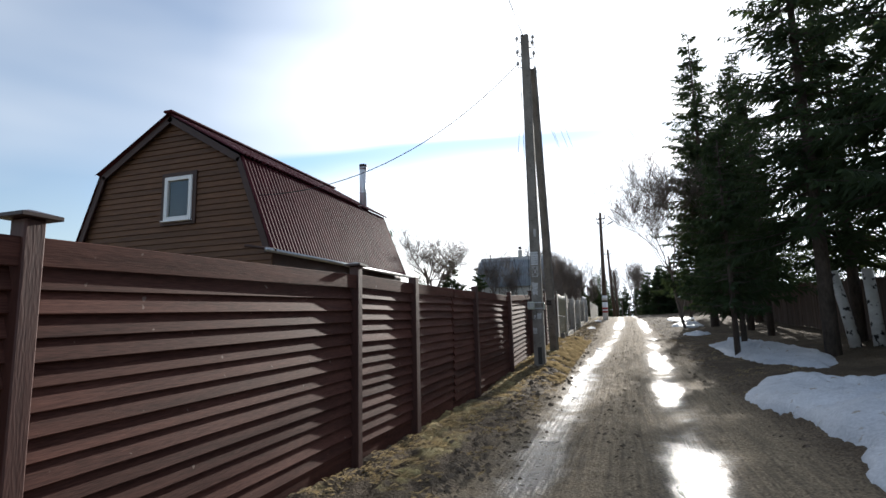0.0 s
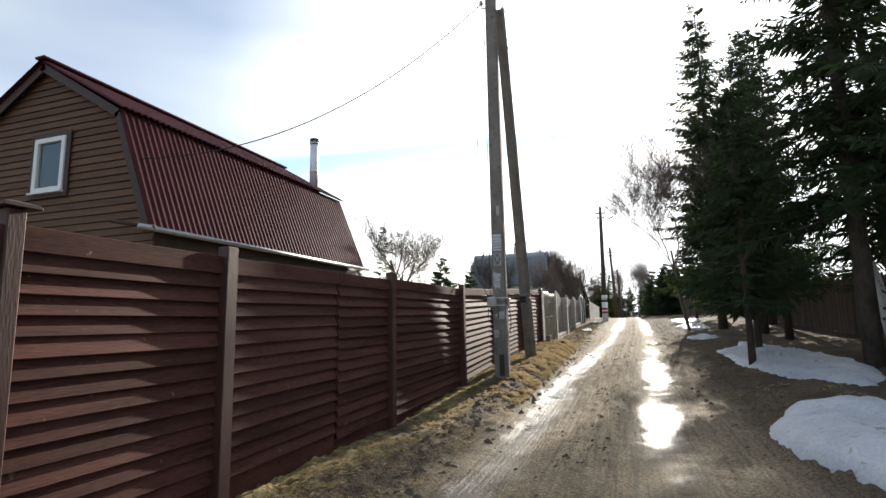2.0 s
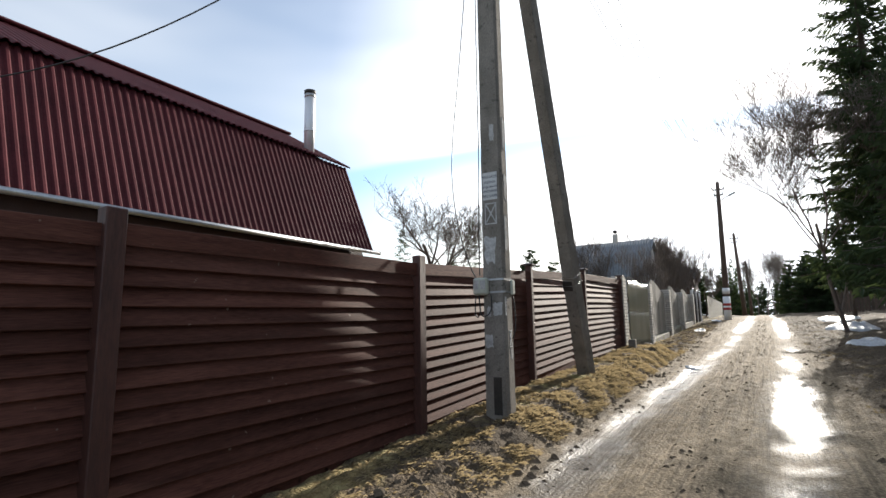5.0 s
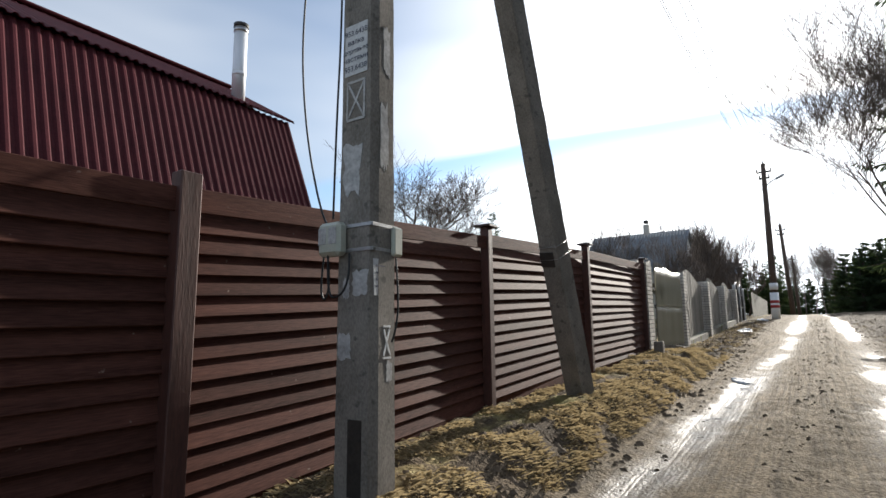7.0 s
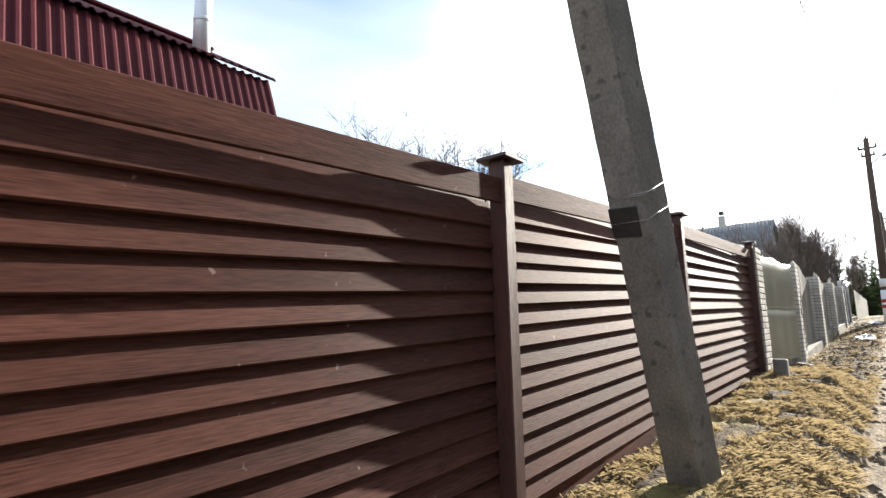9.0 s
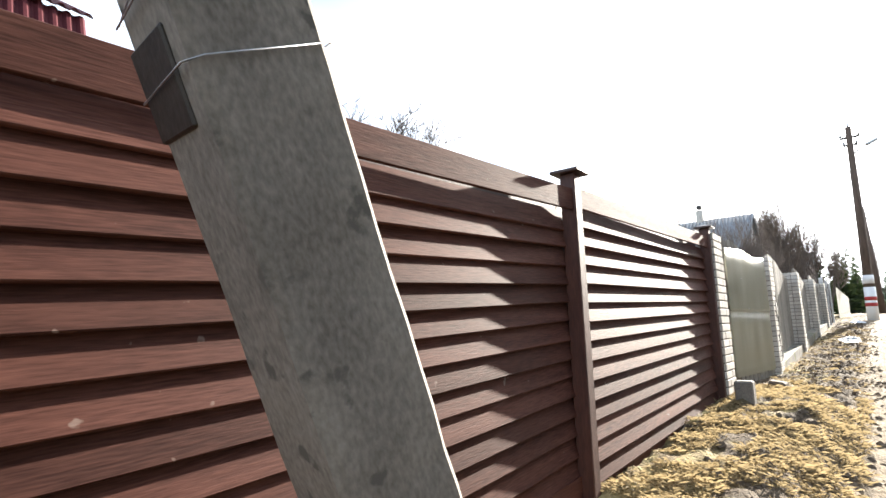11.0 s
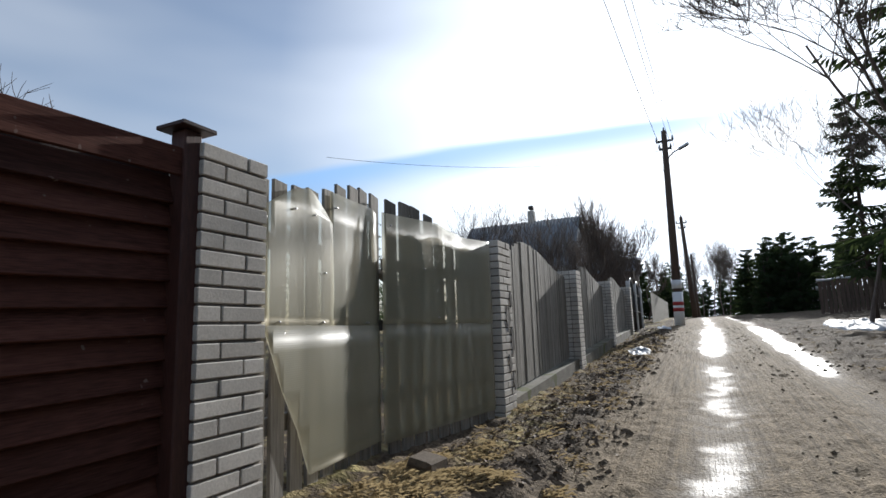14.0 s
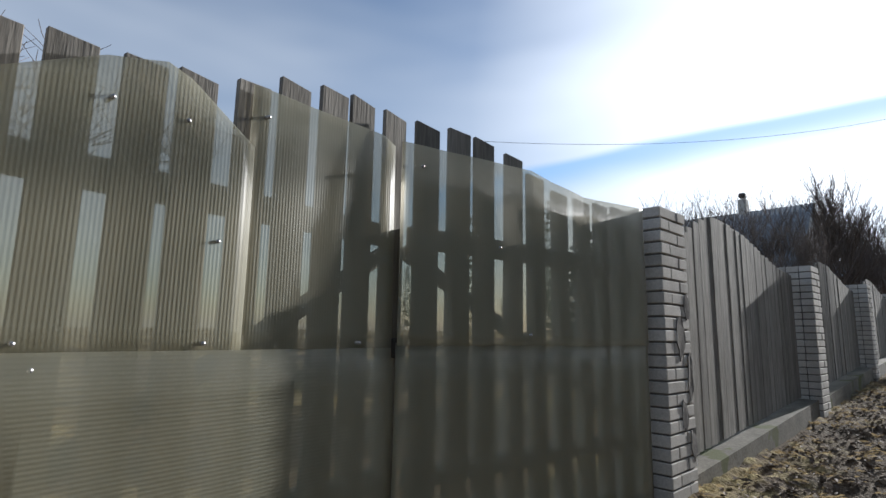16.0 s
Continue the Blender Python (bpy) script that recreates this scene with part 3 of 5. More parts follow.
def build_pole():
    pole = thing("power_pole", "grey concrete power pole with pasted notices and raking strut", "power pole", at=(PX, PY, PZ - 0.2))
    part("shaft", taper_post(0.27, 0.24, 0.2, 0.185, 8.1), M_CONC, pole, "tapering weathered concrete shaft")
    st = part("strut", taper_post(0.21, 0.26, 0.16, 0.18, 8.15, 0.1), M_CONC, pole, "leaning concrete strut with chipped edges")
    base, top = Vector((-0.07, 3.55, -0.1)), Vector((0.13, 0.17, 7.4))
    d = (top - base).normalized()
    st.matrix_basis = Matrix.Translation(base) @ d.to_track_quat("Z", "Y").to_matrix().to_4x4() @ Matrix.Rotation(radians(-12), 4, "Z")
    part("strut_plate", box((-0.1, -0.126, 1.95), (0.05, -0.09, 2.1), bevel=0.004), M_DARK, st, "black steel plate")
    for z, tail in ((2.02, 0.0), (2.14, 0.06)):
        loop = [(-0.103, -0.13, z), (0.09, -0.13, z + 0.012), (0.103, -0.1, z + 0.016), (0.103, 0.12, z + 0.02), (-0.1, 0.125, z + 0.01), (-0.103, -0.125, z + 0.004)]
        if tail:
            loop.append((0.1 + tail, -0.14, z + 0.03))
        part("binding_wire", tube("binding_wire", loop, 0.0016, M_GALV, 4), None, st, "twisted galvanised binding wire")
    # no slot is cut: a thin dark plate gives its inner shade
    part("recess", box((-0.02, -0.123, 0.25), (0.07, -0.118, 0.62)), M_DARK, pole, "slot in the foot of the shaft, its shade a flat dark plate")
    for side, z, yy in ((-1, 7.95, 0), (1, 7.95, 0.05), (-1, 7.6, 0), (1, 7.55, 0.1), (-1, 7.3, 0), (1, 7.2, 0.2), (1, 7.75, -0.05)):
        insulator(pole, (0.06 * side, yy, z), side)
    for z in (1.47, 1.6):
        for lo, hi in (((-0.125, -0.119, z), (0.122, -0.111, z + 0.018)), ((0.118, -0.111, z), (0.128, 0.09, z + 0.018))):
            part("steel_strap", box(lo, hi), M_GALV, pole, "perforated steel strap")
    mb = part("meter_box", box((-0.2, -0.19, 1.45), (-0.04, -0.112, 1.63), bevel=0.02), M_BOX, pole, "cream plastic meter box")
    for x0 in (-0.185, -0.11):
        part("meter_window", box((x0, -0.194, 1.51), (x0 + 0.055, -0.188, 1.6), bevel=0.002), M_PASTE, mb, "clear cover over the switches")
    part("junction_box", box((0.122, 0.03, 1.45), (0.155, 0.11, 1.61), bevel=0.012), M_BOX, pole, "grey plastic junction box")
    no = part("notice", box((-0.085, -0.128, 2.46), (0.08, -0.1245, 2.76)), M_PAPER, pole, "torn paper notice with telephone numbers")
    for z, txt in ((2.695, "953.6438"), (2.64, "валка"), (2.59, "деревьев"), (2.54, "частями"), (2.485, "953.6438")):
        cu = bpy.data.curves.new("lettering", "FONT")
        cu.body, cu.size, cu.align_x, cu.extrude = txt, 0.045 if txt[0] != "д" else 0.04, "CENTER", 0.0005
        cu.materials.append(M_INK)
        tx = new("lettering", cu)
        tx.parent = no
        tx.matrix_basis = pose(-0.003, -0.1295, z, 90, 0, 0)
    no.location = (0, 0.0135, 0)

    def face_y(z):
        return -(0.24 - 0.00679 * z) / 2

    def face_x(z):
        return (0.27 - 0.00864 * z) / 2

    def torn(w, h, seed, side, u, z, material, label=""):
        """A torn scrap pasted on the front (side 0) or the road face (side 1) of the shaft."""
        rg = random.Random(seed)
        bm = bmesh.new()
        n = 26
        vs = []
        for k in range(n):
            a = 2 * math.pi * k / n
            q = max(abs(math.cos(a)), abs(math.sin(a)))
            r = (0.5 / q) * rg.uniform(0.72, 1.04)
            vs.append(bm.verts.new((w * r * math.cos(a), 0, h * r * math.sin(a))))
        f = bm.faces.new(vs)
        ex = bmesh.ops.extrude_face_region(bm, geom=[f])
        bmesh.ops.translate(bm, vec=(0, 0.004, 0), verts=[g for g in ex["geom"] if isinstance(g, bmesh.types.BMVert)])
        bmesh.ops.recalc_face_normals(bm, faces=bm.faces)
        o = part("paste_scrap", bm, material, pole, label)
        o.matrix_basis = pose(u, face_y(z) - 0.0015, z, -0.5, 0, 0) if side == 0 else pose(face_x(z) + 0.0015, u, z, 0, -0.5, 90)
        return o

    x_mark = ((0.012, 0.24, 0, -0.065, 2.31, 0), (0.012, 0.24, 0, 0.06, 2.31, 0), (0.14, 0.016, 0, 0, 2.2, 0), (0.14, 0.016, 0, 0, 2.42, 0), (0.014, 0.26, 0, 0, 2.31, 30), (0.014, 0.26, 0, 0, 2.31, -30))
    for k, (w, h, sd, u, z, tilt) in enumerate(x_mark):
        o = torn(w, h, 60 + k, sd, u, z, M_PASTE)
        o.matrix_basis = o.matrix_basis @ pose(0, -0.0008 * (k % 3), 0, 0, tilt, 0)
    for k, (w, h, sd, u, z) in enumerate(((0.14, 0.3, 0, -0.02, 1.92), (0.1, 0.14, 0, -0.06, 0.98), (0.12, 0.15, 0, 0.045, 1.3), (0.05, 0.12, 0, -0.05, 1.28),
                                         (0.07, 0.4, 1, -0.02, 2.1), (0.06, 0.3, 1, 0.0, 2.6), (0.05, 0.12, 1, 0.02, 0.85), (0.06, 0.4, 1, 0.0, 3.2), (0.06, 0.2, 0, 0.03, 3.2))):
        torn(w, h, 80 + k, sd, u, z, M_PASTE, "old white paste left from a torn notice")
    for k, (z, tilt) in enumerate(((1.0, 20), (1.0, -20), (1.08, 90), (0.92, 90))):
        o = torn(0.012, 0.15 if tilt != 90 else 0.07, 99 + k, 1, 0.0, z, M_WHITE, "white chalk scrawl")
        o.matrix_basis = o.matrix_basis @ pose(0, -0.0008 * k, 0, 0, tilt, 0)
    lf = part("leaflet", box((-0.002, -0.075, 0), (0.0, 0.03, 0.19), pose(0.127, -0.02, 1.24, 3, 0, 0)), M_PAPER, pole, "white paper leaflet taped to the shaft")
    for k in range(4):
        part("printed_bar", box((0.1275, -0.085, 1.28 + 0.035 * k), (0.1283, -0.005 - 0.012 * (k % 2), 1.29 + 0.035 * k)), M_INK, lf)
    cab = [((-0.12, -0.06, 6.9), (-0.13, -0.1, 4.3), (-0.13, -0.1, 2.8), (-0.15, -0.11, 2.2), (-0.14, -0.13, 1.66)),
           ((-0.12, -0.02, 6.8), (-0.36, -0.06, 4.1), (-0.5, -0.08, 3.0), (-0.44, -0.09, 2.3), (-0.24, -0.13, 1.7), (-0.18, -0.14, 1.64)),
           ((-0.17, -0.16, 1.47), (-0.2, -0.16, 1.28), (-0.15, -0.17, 1.2), (-0.12, -0.16, 1.32), (-0.15, -0.16, 1.47)),
           ((-0.13, -0.17, 1.47), (-0.14, -0.17, 1.22), (-0.02, -0.17, 1.24), (0.0, -0.14, 1.36), (-0.02, -0.13, 1.46)),
           ((0.15, 0.05, 1.44), (0.18, 0.04, 1.24), (0.17, 0.03, 1.06), (0.14, 0.03, 1.0))]
    for pts in cab:
        cu = bpy.data.curves.new("cable", "CURVE")
        cu.dimensions, cu.bevel_depth, cu.bevel_resolution = "3D", 0.006, 1
        sp = cu.splines.new("NURBS")
        sp.points.add(len(pts) - 1)
        sp.use_endpoint_u, sp.order_u = True, 3
        for q, co in zip(sp.points, pts):
            q.co = (*co, 1)
        cu.materials.append(M_CABLE)
        c = new("cable", cu)
        c.parent = pole


build_pole()


def wire(a, b, drop=0.3, r=0.006):
    ob = part("overhead_wire", tube("overhead_wire", sag(a, b, drop, 20), r, M_CABLE, 4), None)
    tagged(ob, "thin black overhead electric wire between poles", "wire", "overhead wires")


# ---- gambrel house behind the fence ----
def corrugated(a0, a1, b0, b1, material, waves, depth):
    """A corrugated sheet between the edge a0-a1 (top) and b0-b1 (bottom), with thickness."""
    a0, a1, b0, b1 = map(Vector, (a0, a1, b0, b1))
    nrm = (a1 - a0).cross(b0 - a0).normalized()
    V, F = [], []
    n = waves * 4
    prof = (0, 1, 1, 0)
    for i in range(n + 1):
        u = i / n
        o = nrm * depth * prof[i % 4]
        for base in (a0.lerp(a1, u), b0.lerp(b1, u)):
            V += [base + o, base + o - nrm * 0.012]
    for i in range(n):
        k = i * 4
        F += [(k, k + 2, k + 6, k + 4), (k + 1, k + 5, k + 7, k + 3), (k, k + 4, k + 5, k + 1), (k + 2, k + 3, k + 7, k + 6)]
    return mesh_vf("roof_sheet", V, F, material)


def build_house():
    house = thing("house", "brown timber gambrel house with wine-red corrugated roof", "house")
    y0, y1 = 9.08, 16.15
    prof = [(-6.62, 2.82), (-7.42, 4.9), (-9.4, 6.1), (-11.38, 4.9), (-12.2, 2.82)]
    bm = bmesh.new()
    a = [bm.verts.new((x * 1.0, y0 + 0.1, z - 0.04)) for x, z in [(-6.72, 0.2)] + [(x + (0.1 if x < -9 else -0.1), z) for x, z in prof] + [(-12.1, 0.2)]]
    b = [bm.verts.new((v.co.x, y1 - 0.1, v.co.z)) for v in a]
    for i in range(len(a)):
        j = (i + 1) % len(a)
        bm.faces.new((a[i], b[i], b[j], a[j]))
    bm.faces.new(a)
    bm.faces.new(b[::-1])
    bmesh.ops.recalc_face_normals(bm, faces=bm.faces)
    part("wall", bm, M_TRIM, house, "dark timber walls")
    # horizontal cladding boards on the gable, cut round the window
    z = 0.3
    wx0, wx1, wz0, wz1 = -9.56, -8.7, 3.6, 4.7

    def half_at(zz):
        if zz < 4.9:
            return 2.72 - (zz - 2.82) * 0.8 / 2.08 if zz > 2.82 else 2.72
        return max(1.92 * (6.06 - zz) / 1.16, 0)

    while z < 5.95:
        h0, h1 = half_at(z), half_at(z + 0.128)
        if h1 > 0.05:
            spans = [(-9.4 - h0, -9.4 + h0, -9.4 - h1, -9.4 + h1)]
            if z + 0.12 > wz0 and z < wz1:
                spans = [(-9.4 - h0, wx0, -9.4 - h1, wx0), (wx1, -9.4 + h0, wx1, -9.4 + h1)]
            for l0, r0, l1, r1 in spans:
                bm = bmesh.new()
                q = [(l0, y0 + 0.1, z), (r0, y0 + 0.1, z), (r1, y0 + 0.1, z + 0.128), (l1, y0 + 0.1, z + 0.128)]
                f = [(l0, y0 + 0.06, z + 0.004), (r0, y0 + 0.06, z + 0.004), (r1, y0 + 0.085, z + 0.124), (l1, y0 + 0.085, z + 0.124)]
                qa, fa = [bm.verts.new(p) for p in q], [bm.verts.new(p) for p in f]
                bm.faces.new(fa)
                for i in range(4):
                    bm.faces.new((qa[i], qa[(i + 1) % 4], fa[(i + 1) % 4], fa[i]))
                bmesh.ops.recalc_face_normals(bm, faces=bm.faces)
                part("cladding_board", bm, M_LOG, house)
        z += 0.13
    roof = part("roof", corrugated((-7.42, y1 + 0.1, 4.9), (-7.42, y0 - 0.08, 4.9), (-6.58, y1 + 0.1, 2.82), (-6.58, y0 - 0.08, 2.82), M_ROOF, 58, 0.03), None, house, "wine-red corrugated roof sheet")
    part("roof_sheet", corrugated((-9.4, y1 + 0.15, 6.12), (-9.4, y0 - 0.12, 6.12), (-7.32, y1 + 0.15, 4.9), (-7.32, y0 - 0.12, 4.9), M_ROOF, 58, 0.03), None, roof)
    part("roof_sheet", corrugated((-9.4, y0 - 0.12, 6.12), (-9.4, y1 + 0.15, 6.12), (-11.48, y0 - 0.12, 4.9), (-11.48, y1 + 0.15, 4.9), M_ROOF, 58, 0.03), None, roof)
    part("roof_sheet", corrugated((-11.38, y0 - 0.08, 4.9), (-11.38, y1 + 0.1, 4.9), (-12.22, y0 - 0.08, 2.82), (-12.22, y1 + 0.1, 2.82), M_ROOF, 58, 0.03), None, roof)
    for (xa, za), (xb, zb) in zip(prof, prof[1:]):
        d = Vector((xb - xa, 0, zb - za))
        ang = math.degrees(math.atan2(-d.z, d.x))
        m = pose(xa, y0 - 0.02, za, 0, ang, 0)
        part("verge_board", box((0, -0.03, -0.16), (d.length, 0.0, -0.01), m, 0.004), M_TRIM, roof) if d.x > 0 else part("verge_board", box((0, -0.03, 0.01), (d.length, 0.0, 0.16), m, 0.004), M_TRIM, roof)
    part("ridge_cap", box((-9.52, y0 - 0.14, 6.13), (-9.28, y1 + 0.17, 6.19), bevel=0.02), M_ROOF, roof)
    part("gutter", tube("gutter", [(-6.5, y0 - 0.35, 2.78), (-6.5, y1 + 0.2, 2.84)], 0.045, M_GALV, 8), None, house, "pale rain gutter")
    part("gutter_stick", tube("gutter_stick", [(-6.9, y0 - 0.5, 2.86), (-6.45, y0 - 0.1, 2.8)], 0.03, M_TRIM), None, house)
    ch = part("chimney", tube("chimney", [(0, 0, 0), (0, 0, 1.5)], 0.115, M_STEEL, 20), None, house, "stainless steel flue pipe")
    ch.location = (-7.75, 15.4, 5.02)
    for z0, r, mt in ((-0.02, 0.17, M_DARK), (1.38, 0.125, M_GALV), (1.47, 0.13, M_DARK), (0.55, 0.12, M_STEEL)):
        part("collar", tube("collar", [(0, 0, z0), (0, 0, z0 + 0.07)], r, mt, 20), None, ch)
    w = part("window", box((wx0 + 0.1, y0 + 0.1, wz0 + 0.1), (wx1 - 0.1, y0 + 0.11, wz1 - 0.1)), M_CURTAIN, house, "white plastic window with drawn curtain")
    fr = bmesh.new()
    X0, X1, Z0, Z1 = wx0 + 0.05, wx1 - 0.05, wz0 + 0.05, wz1 - 0.05
    for lo, hi in (((X0, Z0), (X0 + 0.09, Z1)), ((X1 - 0.09, Z0), (X1, Z1)), ((X0 + 0.09, Z0), (X1 - 0.09, Z0 + 0.09)), ((X0 + 0.09, Z1 - 0.09), (X1 - 0.09, Z1))):
        add_box(fr, (lo[0], y0 - 0.0, lo[1]), (hi[0], y0 + 0.1, hi[1]), bevel=0.008)
    part("window_frame", fr, M_WHITE, w, "white plastic frame")
    part("pane", box((X0 + 0.08, y0 + 0.05, Z0 + 0.08), (X1 - 0.08, y0 + 0.06, Z1 - 0.08)), M_GLASS, w)
    part("window_sill", box((X0 - 0.03, y0 - 0.05, Z0 - 0.03), (X1 + 0.03, y0 + 0.06, Z0), bevel=0.005), M_WHITE, w)
    for lo, hi in (((wx0 - 0.05, wz0 - 0.05), (wx0 + 0.05, wz1 + 0.05)), ((wx1 - 0.05, wz0 - 0.05), (wx1 + 0.05, wz1 + 0.05)), ((wx0 + 0.05, wz1 - 0.05), (wx1 - 0.05, wz1 + 0.05)), ((wx0 + 0.05, wz0 - 0.05), (wx1 - 0.05, wz0 + 0.02))):
        part("casing_board", box((lo[0], y0 + 0.03, lo[1]), (hi[0], y0 + 0.062, hi[1]), bevel=0.004), M_TRIM, w)


build_house()
wire((PX - 0.2, PY, PZ + 7.2), (-7.0, 9.1, 4.0), 0.75, 0.009)
wire((PX - 0.02, PY - 0.1, PZ + 7.85), (-1.9, -18, 8.6), 0.6, 0.012)


# ---- brick pillars, gate and board fence of the neighbour ----
def brick_mesh(l, w=0.12, h=0.065):
    return mesh_of("brick", box((-w / 2, -l / 2, 0), (w / 2, l / 2, h), bevel=0.004), M_BRICK)


BR_FULL, BR_HALF = brick_mesh(0.25), brick_mesh(0.12)


def pillar(x, y, base, top, label, extra=False):
    """A pillar one and a half bricks square, laid in alternating courses."""
    p = thing("brick_pillar", label, "pillar", "brick pillars of the fence", at=(x, y, base))
    h = top - base
    part("core", box((-0.178, -0.178, -0.1), (0.178, 0.178, h - 0.02)), M_MORTAR, p, "grey mortar joints")
    rng = random.Random(int(y * 10))
    pitch = 0.0775
    n = int(h / pitch)
    for k in range(n):
        z = h - (k + 1) * pitch
        flip = k % 2
        for q in range(4):
            # each side: a full brick and a half, turning round the core
            for me, off in ((BR_FULL, -0.065), (BR_HALF, 0.13)):
                o = -off if flip else off
                if q % 2 == 0:
                    b = part("brick", me, None, p)
                    b.matrix_basis = pose(0, 0, 0, 0, 0, q * 90) @ pose(0.13 + rng.uniform(-0.003, 0.003), o, z, 0, 0, rng.uniform(-0.5, 0.5))
                elif me is BR_HALF:
                    b = part("brick", me, None, p)
                    b.matrix_basis = pose(0, 0, 0, 0, 0, q * 90) @ pose(0.13 + rng.uniform(-0.003, 0.003), 0, z)
    if extra:
        part("loose_brick", box((-0.12, -0.06, h), (0.0, 0.19, h + 0.06), bevel=0.004), M_BRICK, p)
    return p


GX = -2.2
pillar(GX - 0.19, 20.55, 0.7, 2.33, "white brick pillar with chipped edges beside the gate", True)
pillar(GX - 0.19, 24.28, 0.5, 2.43, "white brick pillar with broken corner beside the gate")
bp = [o for o in scene.objects if o.name.startswith("brick_pillar")][1]
for k, (z, w, h) in enumerate(((1.1, 0.07, 0.16), (0.85, 0.05, 0.2), (0.62, 0.05, 0.12), (1.3, 0.05, 0.1), (0.45, 0.06, 0.12))):
    rg = random.Random(k)
    bm = bmesh.new()
    vs = [bm.verts.new((0.192 + rg.uniform(0.0, 0.006), w * math.cos(a) * rg.uniform(0.6, 1), h * math.sin(a) * rg.uniform(0.6, 1))) for a in np.linspace(0, 2 * math.pi, 14)[:-1]]
    bm.faces.new(vs)
    ex = bmesh.ops.extrude_face_region(bm, geom=bm.faces[:])
    bmesh.ops.translate(bm, vec=(-0.03, 0, 0), verts=[g for g in ex["geom"] if isinstance(g, bmesh.types.BMVert)])
    bmesh.ops.recalc_face_normals(bm, faces=bm.faces)
    o = part("broken_patch", bm, M_MORTAR, bp, "broken-out brick face with dark mortar")
    o.location = (0, 0.15 - 0.12 * (k in (0, 2)), z)
PIL = [(24.28, 0.5, 2.43), (28.3, 0.72, 2.46), (32.3, 0.95, 2.55), (36.5, 1.12, 2.66)]
for yy, bb, tt in PIL[1:]:
    pillar(GX - 0.19, yy, bb, tt, "white brick pillar between grey board panels")


def board(width, height, thick=0.02, slant=0.0):
    bm = box((-thick / 2, -width / 2, 0), (thick / 2, width / 2, height), bevel=0.002)
    for v in bm.verts:
        if v.co.z > height / 2:
            v.co.z += slant * v.co.y / width
    return bm


def wave_top(u):
    """Height of the wavy top over its lowest, u from 0 to 1: one hump near the first end, falling in an S."""
    return 0.5 - 0.5 * math.cos(math.pi * min(u / 0.33, 1)) if u < 0.33 else 0.5 + 0.5 * math.cos(math.pi * (u - 0.33) / 0.67)


LEAVES = (Vector((-2.385, 20.84, 0)), Vector((-2.54, 22.14, 0))), (Vector((-2.505, 22.16, 0)), Vector((-2.27, 24.06, 0)))


